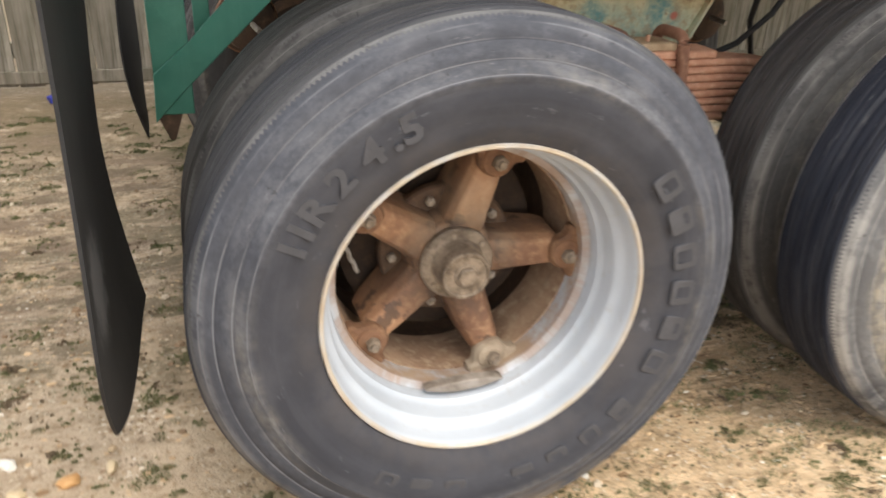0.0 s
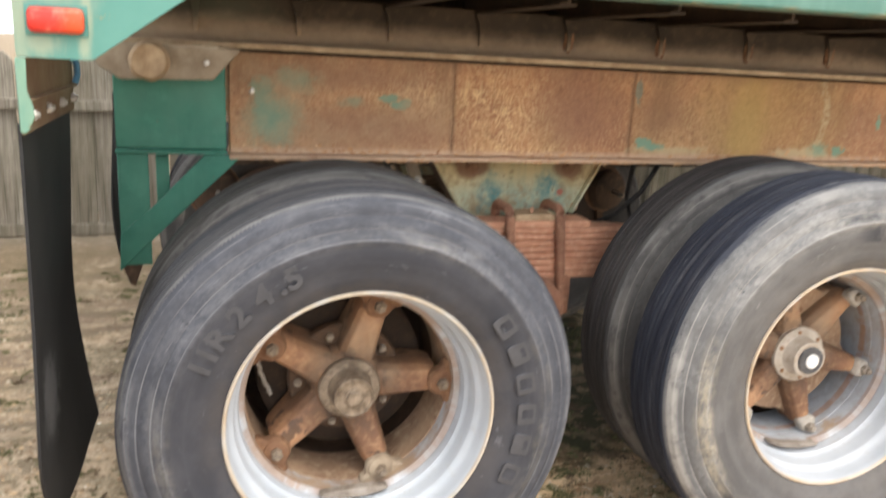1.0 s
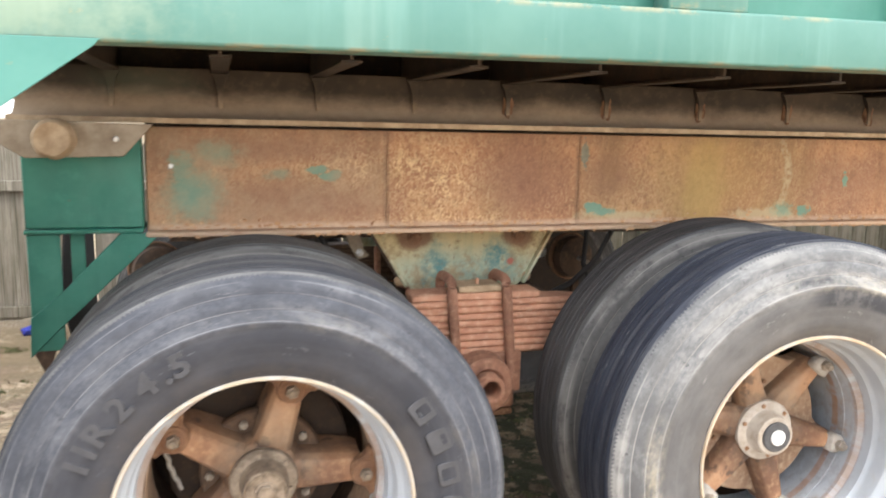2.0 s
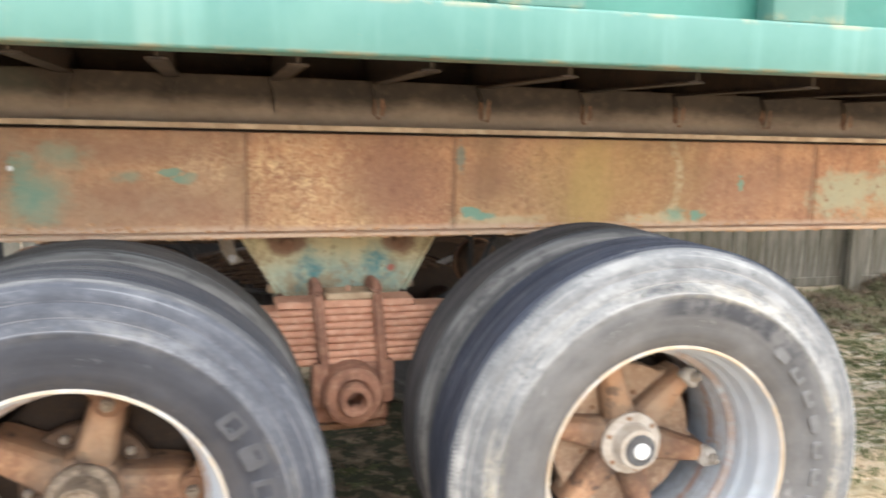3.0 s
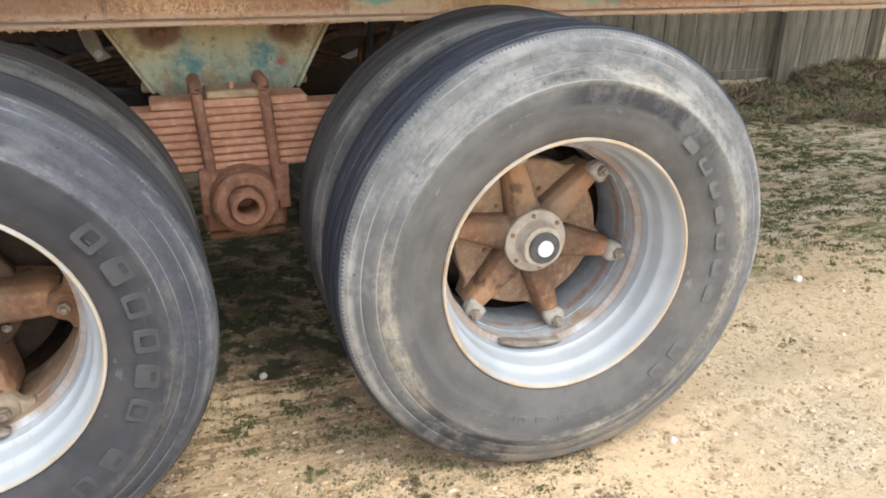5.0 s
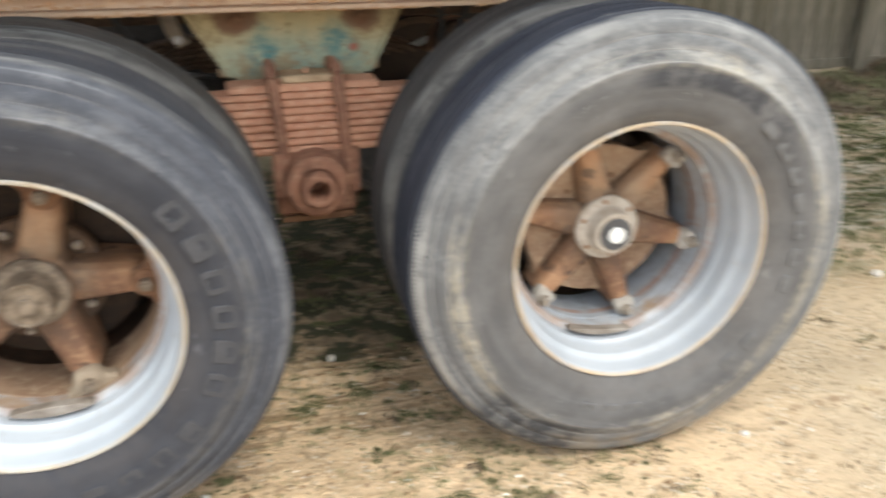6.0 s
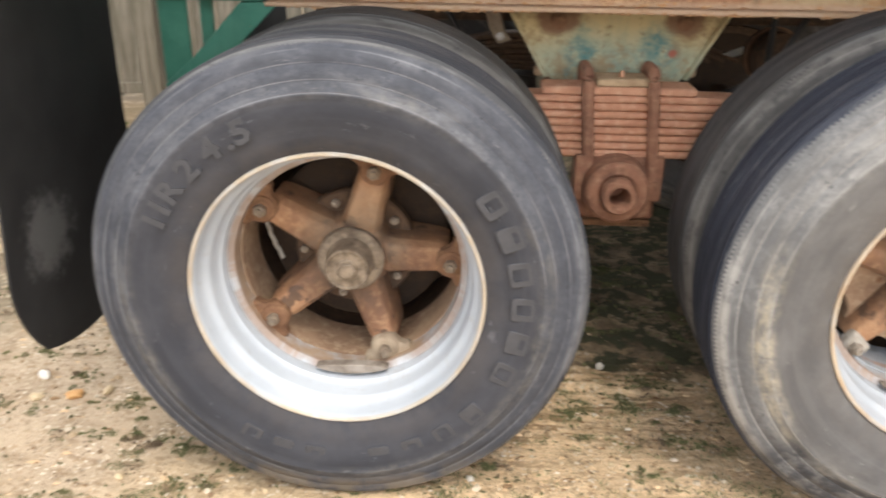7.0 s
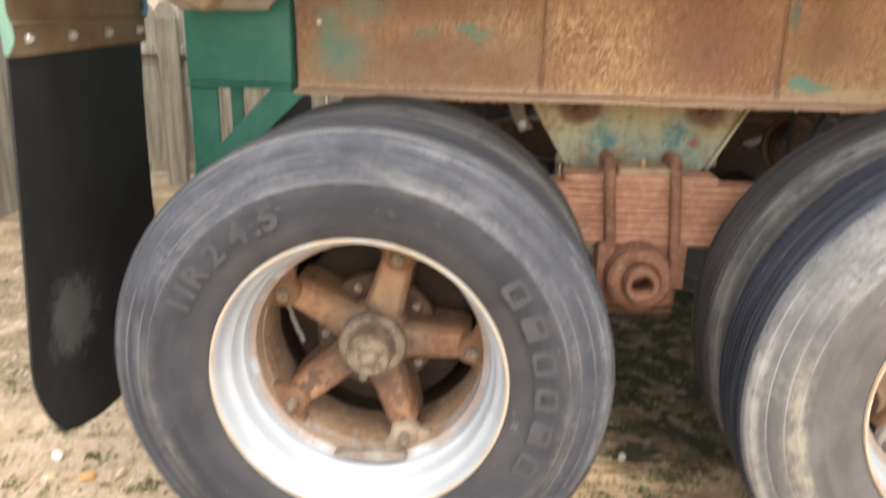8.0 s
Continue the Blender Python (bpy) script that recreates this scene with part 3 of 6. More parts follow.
    crack = g.math("MULTIPLY", g.ramp(crack, 0.016, 0.004), g.math("MULTIPLY", g.ramp(x, 1.7, 1.95), g.ramp(g.noise(9, 5, 0.7), 0.40, 0.62, 0.0, 0.65)))
    c = g.mix(crack, c, (0.28, 0.175, 0.10))
    trodden = g.math("MULTIPLY", g.ramp(x, 1.7, 1.2), g.ramp(g.noise(9, 6, 0.7, g.stretched(0.6, 1.5, 1.0)), 0.47, 0.60))
    c = g.mix(g.math("MULTIPLY", trodden, 0.25), c, (0.24, 0.165, 0.09))
    grains = g.nt.nodes.new("ShaderNodeSeparateColor")
    g.put(grains.inputs[0], g.cells(120, None, "Color"))
    some = g.ramp(g.noise(6, 4, 0.6), 0.42, 0.62)
    c = g.mix(g.math("MULTIPLY", g.ramp(grains.outputs[0], 0.90, 0.93, 0.0, 0.8), some), c, (0.76, 0.68, 0.54))
    c = g.mix(g.math("MULTIPLY", g.ramp(grains.outputs[1], 0.90, 0.93, 0.0, 0.7), some), c, (0.16, 0.11, 0.07))
    c = g.mix(g.ramp(grit, 0.55, 0.75, 0.0, 0.35), c, (0.68, 0.59, 0.45))
    c = g.mix(g.ramp(grit, 0.42, 0.28, 0.0, 0.4), c, (0.20, 0.14, 0.085))
    # Shade under the trailer painted into the soil, along with dark moss clumps.
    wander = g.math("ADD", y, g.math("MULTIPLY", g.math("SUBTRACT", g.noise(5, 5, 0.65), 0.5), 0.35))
    under_shade = g.math("MULTIPLY", g.ramp(wander, 0.56, 0.68), g.ramp(x, 2.1, 1.4))
    under_shade = g.math("MULTIPLY", under_shade, g.ramp(x, -0.75, -0.35))
    c = g.mix(g.math("MULTIPLY", under_shade, g.ramp(g.noise(6, 5, 0.7), 0.38, 0.62, 0.96, 0.5)), c, g.mix(g.ramp(small, 0.4, 0.6), (0.070, 0.048, 0.029), (0.145, 0.096, 0.056)))
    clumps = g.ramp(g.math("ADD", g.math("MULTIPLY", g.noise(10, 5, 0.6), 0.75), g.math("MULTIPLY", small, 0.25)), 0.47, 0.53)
    c = g.mix(g.math("MULTIPLY", g.math("MULTIPLY", under_shade, clumps), 0.93), c, g.mix(grit, (0.014, 0.018, 0.008), (0.050, 0.056, 0.022)))
    streak = g.noise(3.0, 6, 0.72, g.stretched(0.7, 2.4, 1.0))
    where = g.math("ADD", g.math("MULTIPLY", streak, 0.62), g.math("ADD", g.math("MULTIPLY", small, 0.26), g.math("MULTIPLY", g.noise(75, 4, 0.7), 0.20)))
    right = g.math("MULTIPLY", g.ramp(y, 0.45, 0.95), g.ramp(x, -0.6, 0.2, 0.55, 1.0))
    thick = g.math("SUBTRACT", g.math("ADD", where, g.math("MULTIPLY", under_shade, -0.02)), g.ramp(x, 1.6, 2.0, 0.0, 0.015))
    moss = g.math("MULTIPLY", g.ramp(thick, 0.515, 0.575), right)
    # Moss towards the wheels is darker: trailer shade is in its colour.
    c = g.mix(g.math("MULTIPLY", moss, g.ramp(x, 1.5, 2.0, 0.95, 0.8)), c, g.mix(g.ramp(x, 1.2, 1.9), g.mix(grit, (0.022, 0.028, 0.012), (0.085, 0.09, 0.04)), g.mix(grit, (0.060, 0.075, 0.026), (0.21, 0.225, 0.095))))
    bare = g.math("MULTIPLY", g.math("MULTIPLY", g.ramp(y, 0.7, 1.1), g.ramp(x, 1.7, 2.2)), g.ramp(g.noise(5.0, 6, 0.7, g.stretched(0.5, 1.9, 1.0)), 0.50, 0.58))
    c = g.mix(g.math("MULTIPLY", bare, 0.85), c, g.mix(small, (0.62, 0.53, 0.40), (0.82, 0.75, 0.62)))
    worn = g.times(g.ramp(x, -0.45, -0.8), g.ramp(y, 0.75, 1.2), g.ramp(g.noise(5, 6, 0.75, g.stretched(0.6, 1.4, 1.0)), 0.44, 0.58))
    c = g.mix(g.math("MULTIPLY", worn, 0.72), c, g.mix(grit, (0.10, 0.068, 0.044), (0.25, 0.18, 0.125)))
    litter = g.most(g.math("MULTIPLY", g.ramp(y, 2.2, 3.0), g.ramp(g.noise(7, 6, 0.7), 0.33, 0.52)), g.times(g.ramp(y, 3.30, 3.48), g.ramp(x, 3.0, 4.0)))
    c = g.mix(g.math("MULTIPLY", litter, 0.8), c, g.mix(grit, (0.10, 0.075, 0.042), (0.29, 0.215, 0.125)))
    tall = g.math("ADD", g.math("ADD", small, g.math("MULTIPLY", g.noise(70, 5, 0.7), 0.8)), g.math("ADD", g.math("MULTIPLY", grit, 0.6), g.math("MULTIPLY", g.cells(120), -0.35)))
    return g.done(c, 0.95, 0, tall, 0.9, 0.009)


def plain(name, a, b, rough, scale=30.0, metal=0.0, bump=0.2):
    g = Graph(name)
    n = g.noise(scale, 5, 0.65)
    return g.done(g.mix(g.ramp(n, 0.3, 0.7), a, b), g.ramp(n, 0.3, 0.7, rough - 0.08, rough + 0.08), metal, n, bump, 0.001)


def tufts_look():
    g = Graph("moss_and_short_grass")
    r, spot = g.island(), g.noise(9, 3, 0.6)
    c = g.mix(r, (0.088, 0.098, 0.040), (0.22, 0.225, 0.105))
    c = g.mix(g.ramp(spot, 0.53, 0.60), c, g.mix(r, (0.125, 0.092, 0.062), (0.27, 0.20, 0.135)))
    return g.done(c, 0.85)


def pebble_look():
    g = Graph("mixed_pebbles")
    r = g.island()
    c = g.mix(g.ramp(r, 0.0, 1.0), (0.42, 0.31, 0.19), (0.68, 0.60, 0.48))
    c = g.mix(g.ramp(r, 0.72, 0.76), c, (0.26, 0.17, 0.10))
    return g.done(g.mix(g.ramp(g.noise(60), 0.4, 0.7, 0, 0.4), c, (0.35, 0.27, 0.18)), 0.8)


def lamp_glass():
    g = Graph("red_lamp_plastic")
    n = g.noise(40, 4)
    x = g.axes()[0]
    c = g.mix(g.math("MULTIPLY", g.ramp(x, -0.605, -0.565), 0.6), (0.62, 0.035, 0.025), (0.70, 0.12, 0.03))
    return g.done(g.mix(g.ramp(n, 0.5, 0.7, 0, 0.4), c, (0.75, 0.30, 0.22)), 0.3)


SILVER = rim_paint("silver_rim_paint", 0.8, 0.72, (0.36, 0.24, 0.12), (0.62, 0.55, 0.42), (0.42, 0.465, 0.52), (0.515, 0.56, 0.615), 0.30)
SILVER_GREY = rim_paint("grey_silver_rim_paint", 0.95, 0.35, (0.36, 0.23, 0.13), (0.68, 0.59, 0.44), (0.35, 0.38, 0.42), (0.46, 0.49, 0.53), 0.262)
# One near-black brown for the drums, the body floor and its members.
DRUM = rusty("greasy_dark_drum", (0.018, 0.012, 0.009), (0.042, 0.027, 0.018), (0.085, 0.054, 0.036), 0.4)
RAIL = rail_paint()
HANGER = hanger_paint()
WOOD = old_wood()
TANWOOD = plain("pale_stake_wood", (0.30, 0.25, 0.18), (0.44, 0.38, 0.29), 0.9, 20)
SOIL = soil()
TUFT = tufts_look()
PEBBLE = pebble_look()
LAMP = lamp_glass()
LETTER = plain("worn_letter_rubber", (0.042, 0.043, 0.050), (0.068, 0.069, 0.077), 0.75, 20)
LETTER_DARK = plain("dark_letter_rubber", (0.090, 0.089, 0.092), (0.142, 0.140, 0.142), 0.75, 20)
HUB_GREY = plain("grey_brown_hub_metal", (0.10, 0.075, 0.055), (0.31, 0.25, 0.19), 0.5, 30, 0.25)
HUB_PALE = plain("pale_hub_paint", (0.36, 0.30, 0.24), (0.52, 0.47, 0.41), 0.6, 30)
CLAMP_PALE = plain("dull_silver_clamp", (0.30, 0.27, 0.23), (0.46, 0.43, 0.39), 0.6, 40)
CAP_DARK = plain("dark_cap_plastic", (0.05, 0.05, 0.055), (0.09, 0.09, 0.095), 0.5)
CAP_WHITE = plain("white_cap_plug", (0.80, 0.80, 0.78), (0.86, 0.86, 0.85), 0.35)


def flap_rubber():
    g = Graph("black_flap_rubber")
    _, y, z = g.axes()
    wob = g.noise(18, 6, 0.75)
    c = g.mix(g.ramp(g.noise(6, 4), 0.3, 0.7), (0.008, 0.008, 0.009), (0.018, 0.018, 0.019))
    dy, dz = g.math("DIVIDE", g.math("SUBTRACT", y, 0.15), 0.10), g.math("DIVIDE", g.math("SUBTRACT", z, 0.60), 0.09)
    d = g.math("ADD", g.math("SQRT", g.math("ADD", g.math("MULTIPLY", dy, dy), g.math("MULTIPLY", dz, dz))), g.math("MULTIPLY", g.math("SUBTRACT", wob, 0.5), 2.4))
    c = g.mix(g.ramp(d, 0.5, 1.3, 0.85, 0.0), c, (0.11, 0.11, 0.112))
    specks = g.ramp(g.noise(90, 3, 0.6), 0.70, 0.74, 0.0, 0.25)
    c = g.mix(specks, c, (0.14, 0.13, 0.11))
    return g.done(c, 0.7, 0, wob, 0.25, 0.001)


FLAP = flap_rubber()
IRON = plain("dull_bolt_steel", (0.26, 0.22, 0.18), (0.42, 0.38, 0.33), 0.5, 60, 0.4)
CHROME = plain("bright_bolt_steel", (0.55, 0.54, 0.52), (0.7, 0.69, 0.67), 0.35, 60, 0.6)
BRACKET_PAINT = painted("rusted_mint_plate", (0.09, 0.26, 0.21), (0.24, 0.36, 0.27), 0.9, 0.6)
CORD = plain("blue_cord", (0.05, 0.16, 0.30), (0.09, 0.24, 0.40), 0.8)
BRACKET = painted("rusty_mint_bracket", (0.15, 0.075, 0.04), (0.24, 0.20, 0.12), 0.9, 0.7)
TANPLATE = plain("tan_rusty_steel", (0.33, 0.225, 0.135), (0.54, 0.41, 0.27), 0.85, 18)
GREYPLATE = plain("dusty_grey_brown_steel", (0.25, 0.19, 0.135), (0.42, 0.35, 0.265), 0.85, 12)
HOSE = plain("black_hose_rubber", (0.015, 0.015, 0.016), (0.03, 0.03, 0.03), 0.6)
BLUE = plain("blue_plastic", (0.02, 0.03, 0.30), (0.04, 0.06, 0.42), 0.4)
WHITE_STONE = plain("white_stone", (0.66, 0.62, 0.55), (0.78, 0.75, 0.70), 0.7)
ORANGE_STONE = plain("orange_stone", (0.52, 0.27, 0.10), (0.62, 0.38, 0.17), 0.7)
BUFF_STONE = plain("buff_stone", (0.52, 0.40, 0.24), (0.64, 0.52, 0.35), 0.7)


# ---- building blocks ----
def part(name, bm, material, parent=None, label="", at=None, smooth=True):
    """Links a bmesh as one mesh object under a thing or a part."""
    me = bpy.data.meshes.new(name)
    bm.to_mesh(me)
    bm.free()
    me.materials.append(material)
    if smooth:
        me.polygons.foreach_set("use_smooth", [True] * len(me.polygons))
        me.set_sharp_from_angle(angle=radians(38))
    return linked(name, me, parent, label, at)


def linked(name, me, parent=None, label="", at=None):
    ob = new(name, me)
    if parent:
        ob.parent = parent
    if at is not None:
        ob.matrix_basis = at
    return tagged(ob, label)


def joined(bm, other):
    me = bpy.data.meshes.new("piece")
    other.to_mesh(me)
    other.free()
    bm.from_mesh(me)
    bpy.data.meshes.remove(me)
    return bm


def box(lo, hi, bevel=0.003, steps=1):
    bm = bmesh.new()
    bmesh.ops.create_cube(bm, size=1)
    for v in bm.verts:
        v.co = Vector([lo[i] + (v.co[i] + 0.5) * (hi[i] - lo[i]) for i in range(3)])
    if bevel:
        bmesh.ops.bevel(bm, geom=bm.edges[:], offset=bevel, segments=steps, affect="EDGES", profile=0.5)
    return bm


def slab(outline, y0, y1, bevel=0.002):
    """A plate with an (x, z) outline and a thickness from y0 to y1."""
    bm = bmesh.new()
    front = [bm.verts.new((x, y0, z)) for x, z in outline]
    rear = [bm.verts.new((x, y1, z)) for x, z in outline]
    bm.faces.new(front)
    bm.faces.new(rear[::-1])
    n = len(outline)
    for i in range(n):
        bm.faces.new((front[i], rear[i], rear[(i + 1) % n], front[(i + 1) % n]))
    bmesh.ops.recalc_face_normals(bm, faces=bm.faces[:])
    if bevel:
        bmesh.ops.bevel(bm, geom=bm.edges[:], offset=bevel, segments=1, affect="EDGES", profile=0.5)
    return bm


def bar(p, q, width, y0, y1, bevel=0.003):
    """A flat bar from p to q in the (x, z) plane."""
    d = Vector((q[0] - p[0], q[1] - p[1])).normalized() * width / 2
    n = (-d.y, d.x)
    return slab([(p[0] - n[0], p[1] - n[1]), (q[0] - n[0], q[1] - n[1]), (q[0] + n[0], q[1] + n[1]), (p[0] + n[0], p[1] + n[1])], y0, y1, bevel)


def lathe(profile, steps=96, loop=False):
    """Turns (radius, depth) points about the y axis."""
    bm = bmesh.new()
    rings = []
    for r, y in profile:
        if r < 1e-6:
            rings.append([bm.verts.new((0, y, 0))] * steps)
        else:
            rings.append([bm.verts.new((r * math.cos(2 * math.pi * i / steps), y, r * math.sin(2 * math.pi * i / steps))) for i in range(steps)])
    pairs = list(zip(rings, rings[1:])) + ([(rings[-1], rings[0])] if loop else [])
    for a, b in pairs:
        for i in range(steps):
            j = (i + 1) % steps
            quad = list(dict.fromkeys((a[i], a[j], b[j], b[i])))
            if len(quad) > 2:
                bm.faces.new(quad)
    bmesh.ops.recalc_face_normals(bm, faces=bm.faces[:])
    return bm


def tube(points, r, sides=10):
    """A rod along points, with closed ends."""
    bm = bmesh.new()
    rings = []
    pts = [Vector(p) for p in points]
    for i, p in enumerate(pts):
        d = (pts[min(i + 1, len(pts) - 1)] - pts[max(i - 1, 0)]).normalized()
        side = d.cross(Vector((0.13, 0.21, 0.97)) if abs(d.z) < 0.9 else Vector((0, 1, 0.1))).normalized()
        up = side.cross(d)
        rings.append([bm.verts.new(p + r * (math.cos(2 * math.pi * k / sides) * side + math.sin(2 * math.pi * k / sides) * up)) for k in range(sides)])
    for a, b in zip(rings, rings[1:]):
        for k in range(sides):
            bm.faces.new((a[k], a[(k + 1) % sides], b[(k + 1) % sides], b[k]))
    bm.faces.new(rings[0][::-1])
    bm.faces.new(rings[-1])
    bmesh.ops.recalc_face_normals(bm, faces=bm.faces[:])
    return bm


def nut(r, thick, stud=0.0, stud_r=0.0):
    """A hexagon nut that faces -y, from depth 0 forward, with a stud's end if asked."""
    bm = lathe([(0, 0.0), (r, 0.0), (r, -thick * 0.8), (r * 0.86, -thick), (0, -thick)], 6)
    if stud:
        joined(bm, lathe([(0, -thick + 0.001), (stud_r, -thick + 0.001), (stud_r, -thick - stud * 0.8), (stud_r * 0.8, -thick - stud), (0, -thick - stud)], 12))
    return bm


def stone_mesh(name, size, seed, material):
    bm = bmesh.new()
    bmesh.ops.create_icosphere(bm, subdivisions=2, radius=1)
    for v in bm.verts:
        d = 1 + 0.35 * noise.noise(v.co * 1.3 + Vector((seed, 3 * seed, 0)))
        v.co = Vector((v.co.x * size[0] * d, v.co.y * size[1] * d, v.co.z * size[2] * d))
    return part(name, bm, material)


# ---- the ground ----
def rise(x, y):
    """The height of the ground."""
    h = -0.016 + 0.03 * min(max((y - 0.25) / 0.6, 0), 1) + 0.07 * min(max((y - 2.2) / 1.4, 0), 1)
    h += 0.15 * min(max((x - 5.42) / 0.3, 0), 1) * min(max((y - 2.85) / 0.55, 0), 1) ** 1.5 * (0.8 + 0.5 * noise.noise(Vector((x * 2.3, y * 2.3, 31.0))))
    h += 0.012 * noise.noise(Vector((x * 1.7, y * 1.7, 4.0))) + 0.006 * noise.noise(Vector((x * 6, y * 6, 9.0)))
    h += 0.005 * noise.noise(Vector((x * 16, y * 16, 2.0))) + 0.003 * noise.noise(Vector((x * 38, y * 38, 7.0)))
    rut = math.exp(-(((y - 0.555 + 0.06 * (x - 0.6)) / 0.095) ** 2)) * math.exp(-(((x - 0.66) / 0.26) ** 4))
    broken = max(0.0, min(1.0, 0.55 + 1.3 * noise.noise(Vector((x * 7, y * 26, 3.0)))))
    h += 0.019 * rut * broken * math.sin((y + 0.06 * x) * 140 + 3.0 * noise.noise(Vector((x * 5, y * 5, 1))))
    edge = y - 0.012 + 0.05 * (x - 2.1) ** 2 * 0.3 - 0.02 * noise.noise(Vector((x * 5, 0, 12.0)))
    if x > 1.5:
        h += 0.012 * min(1.0, (x - 1.5) / 0.3) * max(-0.5, min(0.5, edge / 0.03)) * math.exp(-((edge / 0.14) ** 2))
    return h


def stretch(fine_lo, fine_hi, step, far):
    mid = list(np.arange(fine_lo, fine_hi + step / 2, step))
    out, d, p = [], step, fine_hi
    while p < far:
        d *= 1.35
        p += d
        out.append(p)
    left, d, p = [], step, fine_lo
    while p > -far:
        d *= 1.35
        p -= d
        left.append(p)
    return left[::-1] + mid + out


def build_ground():
    xs, ys = stretch(-2.2, 4.2, 0.017, 400), stretch(-0.9, 2.9, 0.017, 400)
    ys = sorted(ys + [(a + b) / 2 for a, b in zip(ys, ys[1:]) if 0.40 < a < 0.72])
    verts = [(x, y, rise(x, y)) for y in ys for x in xs]
    n = len(xs)
    faces = [(j * n + i, j * n + i + 1, (j + 1) * n + i + 1, (j + 1) * n + i) for j in range(len(ys) - 1) for i in range(n - 1)]
    me = bpy.data.meshes.new("ground")
    me.from_pydata(verts, [], faces)
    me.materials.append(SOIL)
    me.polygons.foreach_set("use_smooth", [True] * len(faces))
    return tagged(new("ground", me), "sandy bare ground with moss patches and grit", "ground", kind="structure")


ground = build_ground()
HUB_Z, AXLE, AXLE_Z, CENTRE = 0.52, 1.354, 0.540, 1.30

# ---- the trailer ----
trailer = tagged(new("semi_trailer"), "old rusty dump trailer with faded green paint on tandem wheels", "trailer")


def tyre_profile(y0, grooves, tall):
    """The closed section of a tyre whose outer wall bulges to y0 and whose other wall lies 0.285 m behind. tall: its height over the rim against the usual."""
    w = 0.285
    half = [(0.312, 0.052), (0.318, 0.036), (0.328, 0.028), (0.345, 0.020), (0.362, 0.0122), (0.366, 0.0122), (0.385, 0.006), (0.408, 0.001),
            (0.428, 0.000), (0.440, 0.001), (0.446, -0.001), (0.450, -0.0005), (0.454, 0.003), (0.468, 0.008), (0.472, 0.0115), (0.477, 0.0115), (0.488, 0.0155),
            (0.500, 0.020), (0.503, 0.0235), (0.508, 0.0235), (0.520, 0.027), (0.529, 0.031), (0.535, 0.038), (0.5385, 0.046)]
    left = [(r, y) for r, y in half]
    right = [(r, w - y) for r, y in half][::-1]
    tread = []
    for g in grooves:
        tread += [(0.549, g - 0.0036), (0.5415, g - 0.0022), (0.5415, g + 0.0022), (0.549, g + 0.0036)]
    crown = [(r + 0.003 * (1 - ((y - w / 2) / (w / 2)) ** 2), y) for r, y in tread]
    inner = [(0.40, w - 0.03), (0.46, w * 0.7), (0.46, w * 0.3), (0.40, 0.03)]
    return [(r if r < 0.3235 else 0.3235 + (r - 0.3235) * tall, y0 + y) for r, y in left + crown + right + inner]


RIBS = (0.064, 0.088, 0.108, 0.130, 0.155, 0.177, 0.197, 0.221)


def squash(bm, floor):
    """Flattens a tyre where it stands on the ground and lets its walls bulge there."""
    for v in bm.verts:
        if v.co.z < floor:
            v.co.z = floor + 0.12 * (v.co.z - floor)
        low = max(0.0, min(1.0, (-0.30 - v.co.z) / 0.2))
        mid = 0.1425 if v.co.y < 0.31 else 0.4775
        v.co.y = mid + (v.co.y - mid) * (1 + 0.05 * low * low)


def spoke(angle, reach, w0, w1, root, tip):
    """One hollow-cast arm from the hub, whose face lies at depth root, to the rim."""
    bm = bmesh.new()
    rows = [(0.045, w0 * 1.05, root + 0.010, 0.365), (0.085, w0 * 1.06, root, 0.365), (0.115, w0 * 0.97, root + (tip - root) * 0.25, 0.36),
            (0.16, (w0 + w1) / 2, root + (tip - root) * 0.6, 0.35), (reach - 0.022, w1, tip, 0.335), (reach, w1 * 0.86, tip + 0.010, 0.325)]
    loops = []
    for r, w, f, b in rows:
        h = w / 2
        wide = 1.08
        ring = [(-h * 0.66, f + 0.002), (-h * 0.28, f - 0.003), (h * 0.28, f - 0.003), (h * 0.66, f + 0.002), (h * 0.93, f + 0.022), (h * wide, b), (-h * wide, b), (-h * 0.93, f + 0.022)]
        loops.append([bm.verts.new((r * math.cos(angle) - t * math.sin(angle), y, r * math.sin(angle) + t * math.cos(angle))) for t, y in ring])
    for a, b in zip(loops, loops[1:]):
        for k in range(8):
            bm.faces.new((a[k], a[(k + 1) % 8], b[(k + 1) % 8], b[k]))
    bm.faces.new(loops[0][::-1])
    bm.faces.new(loops[-1])
    bmesh.ops.recalc_face_normals(bm, faces=bm.faces[:])
    bmesh.ops.bevel(bm, geom=bm.edges[:], offset=0.003, segments=1, affect="EDGES", profile=0.5)
    for v in bm.verts:
        v.co += Vector([0.0025 * noise.noise(v.co * 26 + Vector((k * 7.0, 0, angle))) for k in range(3)])
    return bm


